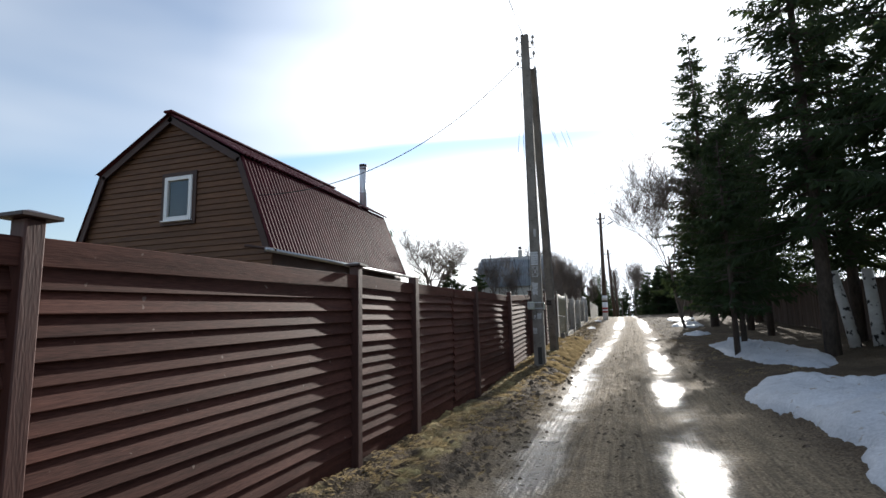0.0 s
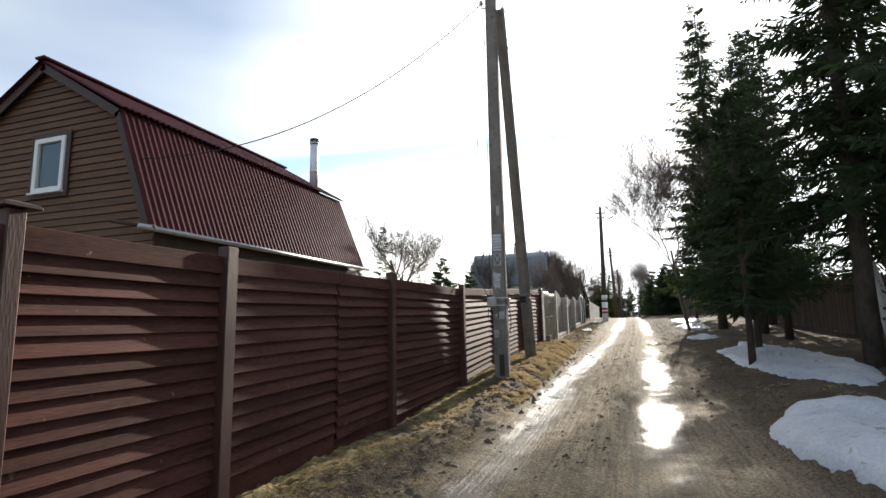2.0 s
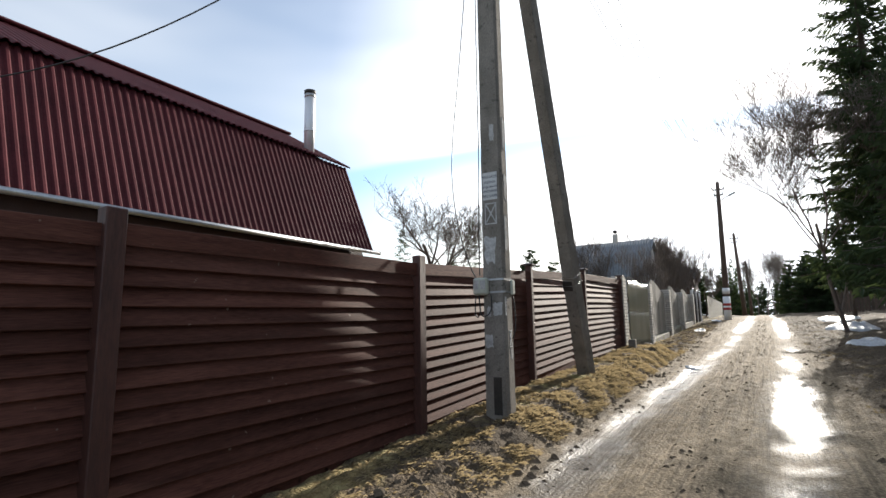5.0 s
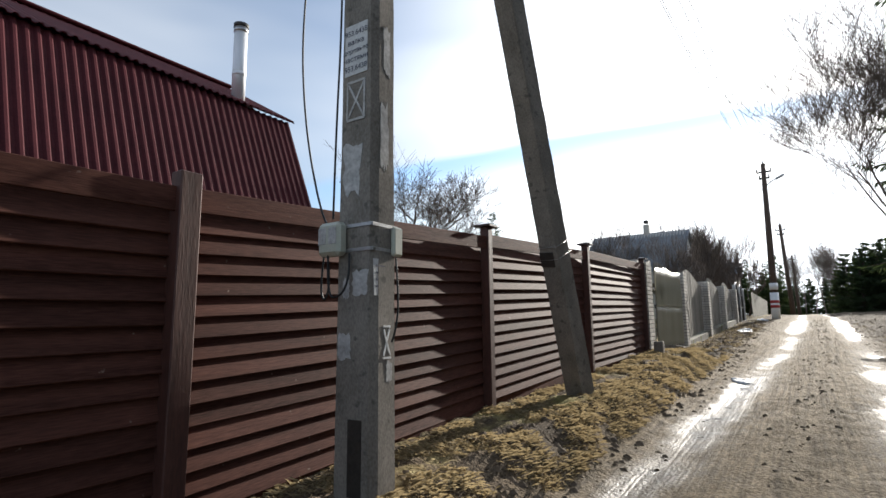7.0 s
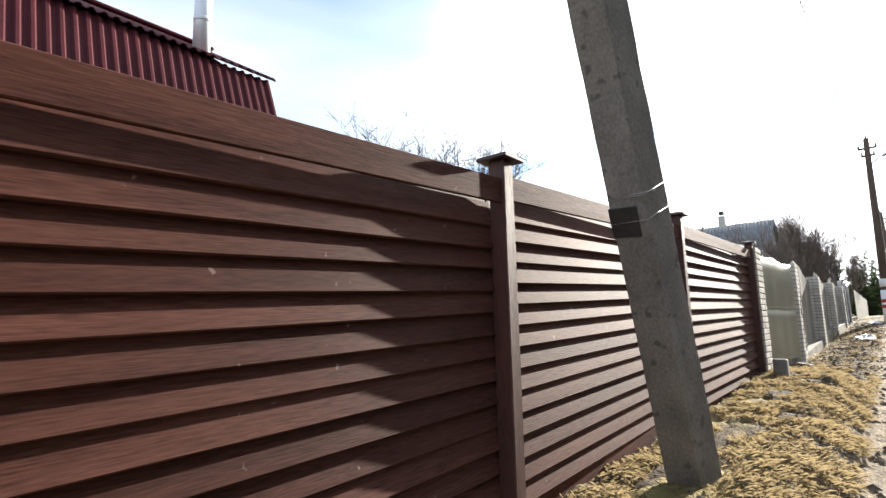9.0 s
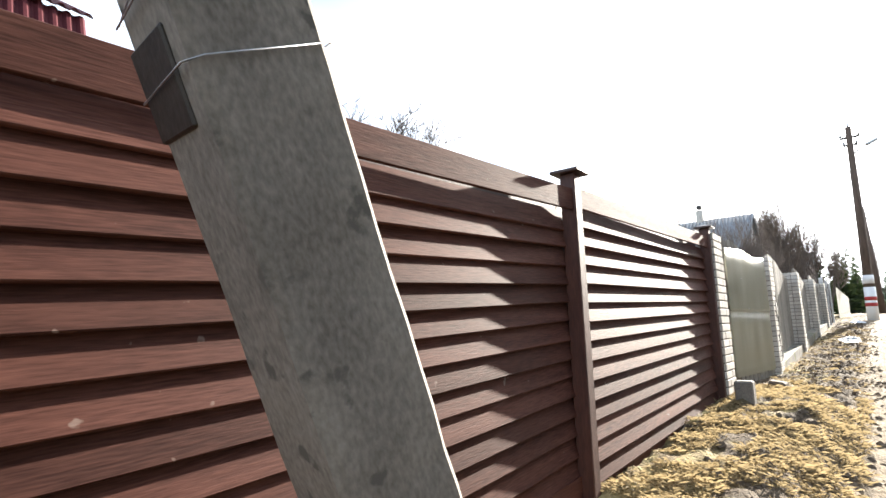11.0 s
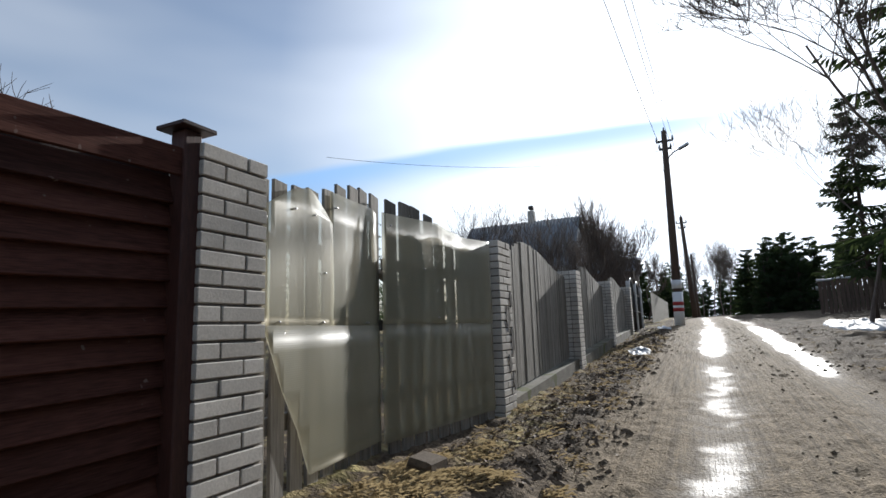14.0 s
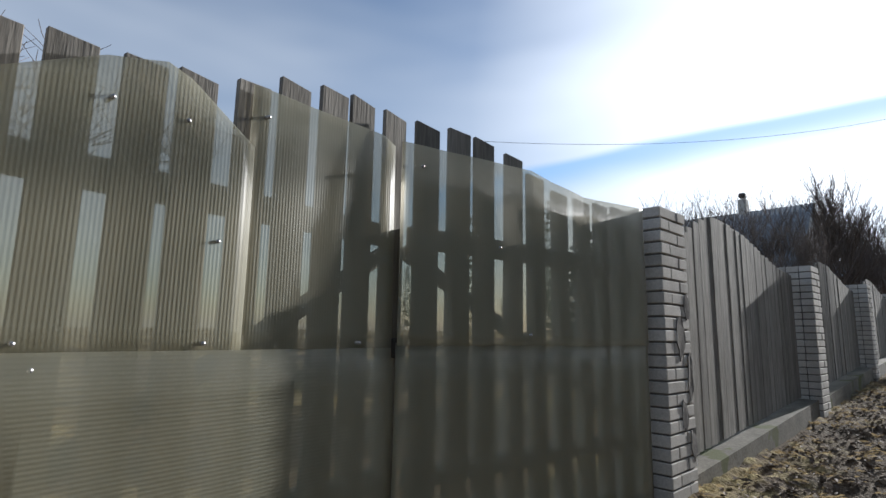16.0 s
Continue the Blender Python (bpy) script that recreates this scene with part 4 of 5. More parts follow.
def build_gate():
    """Two leaves that meet set back from their pillars, so that one faces the sun and the other turns away."""
    gate = thing("gate", "two-leaf gate of grey boards covered with polycarbonate sheets", "gate", at=(-2.4, 22.1, 0.6))
    home = Matrix.Translation((2.4, -22.1, -0.6))
    frames = []
    for p, q in LEAVES:
        u = (q - p).normalized()
        frames.append(home @ Matrix(((u.y, u.x, 0, p.x), (-u.x, u.y, 0, p.y), (0, 0, 1, 0), (0, 0, 0, 1))))
    rng = random.Random(8)
    tops = ((0, 0.22, 0.5, 0.69, 0.86, 1.05, 1.4), (2.31, 2.33, 2.37, 2.415, 2.475, 2.515, 2.53)), ((0.15, 0.53, 0.65, 0.82, 1.01, 1.2, 1.8), (2.515, 2.515, 2.495, 2.445, 2.365, 2.345, 2.355))
    for side, first, count, pitch in ((0, 0.045, 9, 0.169), (1, 0.2, 10, 0.174)):
        m = frames[side]
        for i in range(count):
            y = first + pitch * i + rng.uniform(-0.008, 0.008)
            h = float(np.interp(y, *tops[side])) - 0.6 + rng.uniform(-0.012, 0.012)
            b = part("picket", board(0.122 + rng.uniform(-0.008, 0.008), h, 0.022, rng.uniform(-0.025, 0.005)), M_GREYWOOD, gate)
            b.matrix_basis = m @ pose(0, y, 0.6, rng.uniform(-0.3, 0.3), 0, 0)
        lo, hi = first - 0.06, first + pitch * (count - 1) + 0.06
        for z in (0.98, 1.96):
            r = part("rail", box((-0.055, lo, z), (-0.013, hi, z + 0.09), bevel=0.003), M_GREYWOOD, gate)
            r.matrix_basis = m
        V, F = [], []
        tube_into(V, F, [(-0.075, lo, 1.06 if side == 0 else 1.95), (-0.075, hi, 1.95 if side == 0 else 1.06)], [0.035, 0.035], 4)
        part("brace", mesh_vf("brace", V, F, M_GREYWOOD), None, gate).matrix_basis = m
    part("gate_post", box((-0.09, -0.09, 0.5), (-0.015, -0.02, 2.25), bevel=0.004), M_GREYWOOD, gate).matrix_basis = frames[0]
    part("gate_post", box((-0.09, 1.8, 0.4), (-0.015, 1.87, 2.3), bevel=0.004), M_GREYWOOD, gate).matrix_basis = frames[1]

    def sheet(side, outline, x, rot=False):
        """A thin slightly buckled sheet with the outline given along the leaf and upwards, and ribs along it."""
        bm = bmesh.new()
        f = bm.faces.new([bm.verts.new((x, y, z)) for y, z in outline])
        uv = bm.loops.layers.uv.new("rib")
        for lp in f.loops:
            lp[uv].uv = (lp.vert.co.z, lp.vert.co.y) if not rot else (lp.vert.co.y, lp.vert.co.z)
        y_lo, y_hi = min(y for y, _ in outline), max(y for y, _ in outline)
        for yy in np.arange(y_lo + 0.05, y_hi, 0.05):
            bmesh.ops.bisect_plane(bm, geom=bm.verts[:] + bm.edges[:] + bm.faces[:], plane_co=(0, float(yy), 0), plane_no=(0, 1, 0))
        for zz in np.arange(0.8, 2.4, 0.2):
            bmesh.ops.bisect_plane(bm, geom=bm.verts[:] + bm.edges[:] + bm.faces[:], plane_co=(0, 0, float(zz)), plane_no=(0, 0, 1))
        for v in bm.verts:
            v.co.x += 0.006 + 0.003 * math.sin(v.co.y * 11 + y_lo * 5 + v.co.z * 0.8) + 0.006 * noise.noise((v.co.y * 4, v.co.z * 2, y_lo))
        r = bmesh.ops.extrude_face_region(bm, geom=bm.faces[:])
        bmesh.ops.translate(bm, vec=(0.006, 0, 0), verts=[g for g in r["geom"] if isinstance(g, bmesh.types.BMVert)])
        bmesh.ops.recalc_face_normals(bm, faces=bm.faces)
        part("polycarbonate_sheet", bm, M_POLY, gate, "milky ribbed polycarbonate sheet", True).matrix_basis = frames[side]

    sheet(0, [(0.02, 1.53), (0.72, 1.53), (0.72, 2.185), (0.5, 2.33), (0.43, 2.355), (0.277, 2.31), (0.02, 2.165)], 0.034)
    sheet(0, [(0.7, 1.53), (1.385, 1.53), (1.38, 2.385), (1.31, 2.412), (0.71, 2.4)], 0.02)
    sheet(0, [(0.04, 1.49), (0.186, 1.2), (0.33, 0.98), (0.45, 0.72), (1.385, 0.72), (1.385, 1.54), (0.0, 1.54)], 0.042, True)
    sheet(1, [(0.05, 1.55), (1.8, 1.55), (1.8, 2.375), (1.23, 2.35), (0.98, 2.385), (0.83, 2.42), (0.05, 2.39)], 0.03)
    sheet(1, [(0.05, 0.7), (1.8, 0.7), (1.8, 1.56), (0.05, 1.56)], 0.022, True)
    for side, y, z in ((0, 0.16, 1.56), (0, 0.6, 1.56), (0, 0.2, 1.5), (0, 1.2, 1.56), (0, 0.62, 1.86), (0, 0.03, 2.1), (0, 0.76, 2.3), (1, 0.8, 1.6), (0, 0.5, 2.2), (1, 0.6, 2.0), (1, 0.15, 2.3), (0, 0.3, 2.2)):
        part("screw", tube("screw", [(0.0, y, z), (0.054, y, z)], 0.006, M_GALV, 8), None, gate).matrix_basis = frames[side]
    part("latch", box((0.045, 1.37, 1.5), (0.075, 1.43, 1.58), bevel=0.006), M_DARK, gate, "small dark iron latch").matrix_basis = frames[0]
    part("latch_wire", tube("latch_wire", [(0.07, 1.44, 1.56), (0.09, 1.47, 1.7), (0.08, 1.45, 1.86), (0.07, 1.49, 1.97)], 0.004, M_DARK, 5), None, gate).matrix_basis = frames[0]


build_gate()


def build_board_fence():
    f = thing("board_fence", "wavy-topped fence of close grey boards on a concrete plinth", "fence", at=(GX - 0.2, 0, 0))
    rng = random.Random(3)
    for (y0, b0, t0), (y1, b1, t1) in zip(PIL, PIL[1:]):
        ya, yb = y0 + 0.22, y1 - 0.22
        n = int((yb - ya) / 0.125)
        for i in range(n):
            u = (i + 0.5) / n
            y = ya + (yb - ya) * u
            bot = b0 + (b1 - b0) * u + 0.24
            top = t0 - 0.12 + (t1 - t0) * u + 0.3 * wave_top(u)
            b = part("board", board((yb - ya) / n - 0.005, top - bot + rng.uniform(-0.006, 0.006), 0.02), M_GREYWOOD, f)
            b.location = (rng.uniform(-0.006, 0.006), y, bot)
        V = [(-0.14, y0 + 0.2, b0 - 0.3), (0.16, y0 + 0.2, b0 - 0.3), (0.16, y0 + 0.2, b0 + 0.22), (-0.14, y0 + 0.2, b0 + 0.22)]
        V += [(x, y1 + (0.19 if y1 > 36 else 0.2) - 0.39, z + b1 - b0) for x, _, z in V]
        part("plinth", mesh_vf("plinth", V, [(0, 1, 2, 3), (7, 6, 5, 4), (0, 4, 5, 1), (1, 5, 6, 2), (2, 6, 7, 3), (3, 7, 4, 0)], M_PLINTH), None, f, "mossy concrete plinth")
    for y0, b0, t0 in PIL:
        part("plinth", box((-0.2, y0 - 0.22, b0 - 0.4), (0.22, y0 + 0.2, b0 - 0.005), bevel=0.01), M_PLINTH, f)


build_board_fence()
part_block = tagged(part("concrete_block", box((-0.08, -0.07, -0.1), (0.08, 0.07, 0.2), bevel=0.015), M_CONC), "rough concrete block beside the fence post", "block")
stone_mesh = box((-0.1, -0.13, -0.06), (0.1, 0.13, 0.11), bevel=0.03)
for v in stone_mesh.verts:
    v.co += Vector((noise.noise(v.co * 9), noise.noise(v.co * 9 + Vector((5, 0, 0))), noise.noise(v.co * 9 + Vector((0, 5, 0))))) * 0.03
loose_stone = tagged(part("stone", stone_mesh, M_CLOD), "rough brown stone lying before the gate", "stone")
loose_stone.location = (-1.99, 21.93, ground_z(-1.99, 21.93))
part_block.location = (-2.05, 20.3, ground_z(-2.05, 20.3))


# ---- trees ----
def spruce_meshes(seed, h, r, first, density=1.0):
    """Trunk and crown of a spruce: whorls of drooping limbs hung with small needle sprays."""
    rng = random.Random(seed)
    V, F = [], []
    tube_into(V, F, [(0, 0, -0.3), (0, 0, h * 0.3), (0.03, 0.02, h * 0.6), (0, 0, h)], [h * 0.013, h * 0.010, h * 0.006, 0.01], 8)
    NV, NF = [], []
    z = first
    while z < h - 0.15:
        t = (z - first) / (h - first)
        reach = r * (1 - t) ** 0.75 * rng.uniform(0.75, 1.12) + 0.12
        for k in range(rng.randint(4, 6)):
            a = rng.uniform(0, 2 * math.pi)
            L = reach * rng.uniform(0.55, 1.1)
            droop = rng.uniform(0.2, 0.45) * (1 - t * 1.2)
            side = Vector((math.cos(a), math.sin(a), 0))
            cross = Vector((-side.y, side.x, 0))

            z0 = z + rng.uniform(-0.18, 0.18)
            curl = rng.uniform(0.05, 0.4)

            def at(s, z0=z0, L=L, side=side, droop=droop, curl=curl):
                return Vector((0, 0, z0)) + side * L * s + Vector((0, 0, -droop * L * s + curl * L * s * s))
            tube_into(V, F, [at(0), at(0.5), at(1)], [0.018 + 0.01 * L, 0.012, 0.004], 3, False)
            m = max(5, int(L * 17 * density))
            for i in range(m):
                s = 0.12 + 0.88 * (i + rng.random()) / m
                p = at(s)
                for sd in (-1, 1):
                    ln = (0.16 + 0.34 * L * (1.05 - s)) * rng.uniform(0.6, 1.1)
                    ln = min(ln, 0.55)
                    d = (side * rng.uniform(0.3, 0.8) + cross * sd * rng.uniform(0.5, 1) + Vector((0, 0, rng.uniform(-1.1, 0.15)))).normalized()
                    tip = p + d * ln
                    wv = d.cross(Vector((rng.uniform(-1, 1), rng.uniform(-1, 1), 1))).normalized() * rng.uniform(0.016, 0.034)
                    b = len(NV)
                    mid = p + d * ln * 0.55 + Vector((0, 0, 0.02))
                    NV.extend((p, mid + wv, tip, mid - wv, mid + Vector((0, 0, -0.05))))
                    NF.extend(((b, b + 1, b + 4), (b + 1, b + 2, b + 4), (b + 2, b + 3, b + 4), (b + 3, b, b + 4)))
        z += rng.uniform(0.14, 0.26) * (1 + 0.3 * (1 - t))
    return mesh_vf("trunk", V, F, M_BARK, True), mesh_vf("crown", NV, NF, M_NEEDLE)


SPRUCES = [spruce_meshes(1, 13.5, 2.5, 1.6), spruce_meshes(2, 12.0, 2.1, 2.2, 0.75), spruce_meshes(3, 6.0, 1.25, 1.4, 1.1), spruce_meshes(5, 14.0, 2.4, 3.0, 0.7), spruce_meshes(7, 4.0, 1.5, 0.15, 2.0)]


def spruce(kind, x, y, scale=1.0, turn=0.0, label="dark green spruce with drooping limbs by the road"):
    t = thing("spruce_tree", label, "tree", "roadside spruces", at=(x, y, ground_z(x, y) - 0.05))
    t.rotation_euler = (0, 0, turn)
    t.scale = (scale, scale, scale)
    part("trunk", SPRUCES[kind][0], None, t)
    part("crown", SPRUCES[kind][1], None, t)


for k, x, y, s, a in ((0, 4.3, 28.5, 1.12, 0.3), (2, 2.75, 15.2, 1.0, 1.0), (1, 5.0, 21.5, 0.8, 2.0), (3, 4.6, 14.6, 1.0, 0.5), (3, 5.8, 12.6, 1.05, 2.5),
                      (1, 6.2, 17.5, 1.0, 4.0), (1, 5.0, 24.5, 0.95, 3.1), (3, 7.6, 14.5, 1.1, 1.2), (2, 3.5, 18.2, 1.2, 2.2),
                      (0, 5.2, 34.0, 0.9, 1.7), (2, 4.5, 39.0, 1.2, 0.2), (1, 7.2, 9.0, 1.1, 0.9), (3, 6.4, 29.5, 1.0, 3.9), (1, 9.5, 11, 1.2, 1.9)):
    spruce(k, x, y, s, a)


def bare_tree_mesh(seed, h, spread, lean=(0, 0), depth=5, r0=0.09, up=0.25, kids=3, thin=0.0045):
    rng = random.Random(seed)
    V, F, TV, TF = [], [], [], []

    def grow(p, d, ln, r, lev):
        pts, rad = [p], [r]
        n = 4 if lev < 3 else 3
        for i in range(n):
            d = (d + Vector((rng.uniform(-1, 1), rng.uniform(-1, 1), rng.uniform(-0.6, 1) * up * 2)) * 0.17).normalized()
            p = p + d * ln / n
            pts.append(p)
            rad.append(r * (1 - 0.42 * (i + 1) / n))
        tube_into(TV if lev < 2 else V, TF if lev < 2 else F, pts, rad, 7 if lev < 2 else 3, False)
        if lev >= depth:
            return
        for k in range(kids + (1 if lev else rng.randint(0, 2))):
            i = rng.randint(max(1, n // 2), n)
            a = Vector((rng.uniform(-1, 1), rng.uniform(-1, 1), rng.uniform(-0.2, 0.8)))
            nd = (d * 0.75 + a.normalized() * spread + Vector((0, 0, up))).normalized()
            grow(pts[i], nd, ln * rng.uniform(0.55, 0.82), max(rad[i] * rng.uniform(0.5, 0.75), thin), lev + 1)
    grow(Vector((0, 0, -0.2)), Vector((lean[0], lean[1], 1)).normalized(), h * 0.36, r0, 0)
    return mesh_vf("trunk", TV, TF, M_TWIG, True), mesh_vf("crown", V, F, M_TWIG, True)


APPLE = bare_tree_mesh(11, 3.6, 1.0, (0.15, 0), 6, 0.09, 0.1, 3, 0.0024)
ROAD_TREE = bare_tree_mesh(21, 9.0, 0.75, (-0.12, -0.1), 6, 0.06, 0.2, 3)
BUSHY = bare_tree_mesh(31, 4.2, 0.6, (0, 0), 5, 0.06, 0.35, 3, 0.004)
BIRCHY = bare_tree_mesh(41, 10.0, 0.5, (0, 0), 6, 0.09, 0.35, 3)


def bare(mesh, x, y, s, turn, label, group="bare trees", z=None, wide=1.0):
    t = thing("bare_tree", label, "tree", group)
    part("trunk", mesh[0], None, t)
    part("crown", mesh[1], None, t)
    s = s / max(v.co.z for v in mesh[1].vertices)
    t.matrix_basis = Matrix.Translation((x, y, (ground_z(x, y) if z is None else z) - 0.05)) @ Matrix.Rotation(turn, 4, "Z") @ Matrix.Diagonal((s * wide, s * wide, s, 1))
    tagged(t, label, "tree", group)


bare(APPLE, -6.9, 19.2, 5.1, 1.4, "leafless apple tree with crooked twigs behind the fence", "apple trees", wide=1.15)
bare(ROAD_TREE, 3.0, 28.2, 9.5, 0.2, "tall leafless roadside tree with fine twigs")
bare(ROAD_TREE, 3.6, 36.0, 8.0, 2.2, "tall leafless roadside tree with fine twigs")
for x, y, hh, a in ((-4.6, 36, 4.4, 0), (-4.0, 39, 5.2, 1), (-5.2, 41.5, 5.2, 2), (-3.6, 43, 4.4, 3), (-7.2, 40, 5.0, 4), (-3.4, 48, 5.0, 5), (-3.0, 53, 4.4, 1.5), (-3.8, 33.5, 3.0, 2.5), (-6.0, 49, 6.6, 0.7), (-4.4, 50, 6.0, 3.7), (-9.5, 42, 6.5, 3.3), (-3.2, 45.5, 5.4, 2.9)):
    bare(BUSHY, x, y, hh, a, "dense leafless garden bush with upright twigs", "garden bushes")
for x, y, hh, a in ((-13.2, 55, 7.4, 0.3), (-8.0, 57, 9.0, 1.1), (-6.0, 55, 7.6, 2.4)):
    bare(APPLE, x, y, hh, a, "leafless rounded garden tree behind the grey house", "garden trees", wide=0.8)
for x, y, hh, a in ((1.6, 92, 10.5, 0), (3.4, 95, 9.5, 1), (0.4, 98, 10, 2), (5, 100, 10.0, 3), (2.4, 88, 9, 4)):
    bare(BIRCHY, x, y, hh, a, "distant leafless birch at the end of the road", "far birches")
for x, y, sc in ((-8.5, 34, 0.9), (-4.0, 60, 1.1), (-2.6, 68, 1.0), (-5.5, 56, 1.2), (-9.5, 60, 1.4), (-1.8, 76, 1.0), (-14, 45, 1.4), (-3.2, 86, 1.2), (-2.2, 96, 1.2), (-0.8, 108, 1.2),
                 (5.6, 62, 1.4), (4.2, 60, 1.2), (3.3, 63, 1.2), (4.9, 59, 1.25), (3.0, 66, 1.0), (4.5, 62, 1.35), (3.8, 58.5, 1.0), (5.5, 58, 1.1), (6.6, 60, 1.2), (7.4, 56, 1.1), (8.8, 48, 1.4), (9.4, 62, 1.4), (12, 60, 1.6), (6.5, 80, 1.4), (1.2, 112, 1.5), (3.6, 110, 1.5), (6.4, 108, 1.6), (9, 100, 1.8), (-5, 110, 1.8), (-9, 95, 1.8), (-13, 80, 1.8), (-18, 70, 1.8)):
    spruce(4, x, y, sc, x, "bushy dark conifer in a far garden")


def birch_trunk(x, y, dx, r):
    z = ground_z(x, y)
    t = part("birch_trunk", tube("birch_trunk", [(x, y, z - 0.1), (x + dx * 0.5, y, z + 1.0), (x + dx, y + 0.05, z + 1.95)], [r * 1.1, r, r * 0.92], M_BIRCH, 12), None)
    tagged(t, "leaning sawn-off birch trunk with peeling white bark", "tree trunk", "sawn birch trunks")


birch_trunk(5.65, 16.3, -0.3, 0.12)
birch_trunk(6.05, 16.0, -0.05, 0.13)


# ---- old plank fence behind the spruces ----
def old_fence():
    f = thing("plank_fence", "old weathered brown plank fence behind the spruces", "fence", at=(6.9, 0, 0))
    rng = random.Random(9)
    me = mesh_of("plank", box((-0.012, -0.068, 0), (0.012, 0.068, 1.75), bevel=0.003), M_OLDFENCE)
    y = -2.0
    while y < 38:
        b = part("plank", me, None, f)
        b.location = (rng.uniform(-0.01, 0.01), y, ground_z(6.9, y) + rng.uniform(-0.05, 0.03))
        y += 0.145
    for z in (0.45, 1.4):
        part("rail", tube("rail", [(0.04, yy, ground_z(6.9, yy) + z) for yy in (-2, 10, 20, 30, 38)], 0.03, M_OLDFENCE, 4), None, f)


old_fence()


# ---- snow ----
def snow_patch(cx, cy, rx, ry, h, seed, turn=0.0):
    """A melting bank: a mound with lobed, thinning edges."""
    V, F = [], []
    nr, na = 16, 72
    c, s = math.cos(turn), math.sin(turn)
    for i in range(nr + 1):
        t = i / nr
        for k in range(na):
            a = 2 * math.pi * k / na
            lob = 1 + 0.3 * noise.noise((math.cos(a) * 1.6 + seed, math.sin(a) * 1.6, seed)) + 0.12 * noise.noise((math.cos(a) * 5 + seed, math.sin(a) * 5, seed))
            px, py = rx * lob * t * math.cos(a), ry * lob * t * math.sin(a)
            x, y = cx + px * c - py * s, cy + px * s + py * c
            lump = 0.6 + 0.8 * noise.noise((x * 0.9, y * 0.9, seed)) + 0.25 * noise.noise((x * 3.5, y * 3.5, seed))
            z = ground_z(x, y) + h * max(lump, 0.25) * (1 - t ** 4) ** 0.8 + (0.045 * noise.noise((x * 6, y * 6, 2)) + 0.025 * noise.noise((x * 15, y * 15, 6))) * (1 - t) - 0.05 * (i == nr)
            V.append((x, y, z))
    for i in range(nr):
        for k in range(na):
            F.append((i * na + k, i * na + (k + 1) % na, (i + 1) * na + (k + 1) % na, (i + 1) * na + k))
    tagged(part("snow_bank", mesh_vf("snow_bank", V, F, M_SNOW, True), None), "dirty melting snow bank beside the muddy road", "snow", "melting snow banks")


snow_patch(3.05, 7.6, 1.3, 3.6, 0.28, 3.3, 0.1)
snow_patch(3.6, 16.5, 1.1, 4.2, 0.22, 7.1, 0.0)
snow_patch(2.25, 4.4, 0.55, 1.6, 0.16, 9.4, -0.1)
snow_patch(3.3, 30.5, 0.7, 2.0, 0.2, 1.2)
snow_patch(3.6, 37.0, 0.8, 2.2, 0.2, 5.2)
snow_patch(-1.55, 31.0, 0.25, 0.7, 0.1, 6.2)
snow_patch(2.9, 24.0, 0.5, 1.0, 0.12, 8.2)
snow_patch(-0.7, 19.4, 0.14, 0.2, 0.035, 4.4)
snow_patch(-1.5, 40.0, 0.25, 0.5, 0.12, 2.2)


# ---- far poles and houses ----
def far_pole(x, y, h, lean, lamp, z):
    p = thing("utility_pole", "slender timber utility pole leaning over the road" if not lamp else "concrete utility pole with street lamp and striped foot", "power pole", "far poles", at=(x, y, z - 0.2))
    part("shaft", tube("shaft", [(0, 0, 0), (lean * 0.5, 0, h * 0.5), (lean, 0, h)], [0.19, 0.155, 0.11], M_OLDFENCE, 10), None, p)
    part("cross_arm", box((lean - 0.35, -0.04, h - 0.5), (lean + 0.35, 0.04, h - 0.42)), M_DARK, p)
    part("cross_arm", box((lean - 0.25, -0.04, h - 0.85), (lean + 0.25, 0.04, h - 0.77)), M_DARK, p)
    for dx, dz in ((-0.32, -0.42), (0.32, -0.42), (-0.22, -0.77), (0.22, -0.77), (0, 0)):
        q = part("insulator", tube("insulator", [(0, 0, 0), (0, 0, 0.16)], [0.05, 0.03], M_GALV, 8), None, p)
        q.location = (lean + dx, 0, h + dz)
    if lamp:
        for z0, z1, mt, r in ((0.2, 1.6, M_WHITE, 0.205), (0.8, 0.95, M_RED, 0.21), (1.05, 1.2, M_RED, 0.21), (1.75, 2.1, M_WHITE, 0.2)):
            part("painted_band", tube("painted_band", [(lean * z0 / h, 0, z0), (lean * z1 / h, 0, z1)], r, mt, 12), None, p)
        part("lamp_arm", tube("lamp_arm", [(lean, 0, h - 1.3), (lean + 0.3, -0.1, h - 1.05), (lean + 0.55, -0.15, h - 0.95)], 0.03, M_GALV), None, p)
        part("lamp_head", box((-0.1, -0.1, -0.05), (0.36, 0.1, 0.06), pose(lean + 0.6, -0.15, h - 0.93, 0, -25, 0), 0.03), M_GALV, p, "grey street lamp head")


far_pole(-1.05, 43, 8.6, 0.1, True, 1.35)
far_pole(-0.5, 60, 7.4, -0.3, False, 1.8)
far_pole(-0.2, 82, 7.0, -0.2, False, 1.95)
for dx, dz in ((-0.32, 8.15), (0.32, 8.15), (-0.22, 7.8), (0.22, 7.8)):
    wire((-0.95 + dx, 43, 1.35 + dz), (PX + dx * 0.6, PY, PZ + dz - 0.45), 0.45, 0.009)
    wire((-0.95 + dx, 43, 1.35 + dz), (-0.8 + dx, 60, 1.5 + dz * 0.88), 0.3, 0.009)
wire((-1.1, 43, 9.2), (-5.4, 47, 6.6), 0.3)
wire((-1.1, 43, 8.9), (-9.0, 30, 6.2), 0.5)


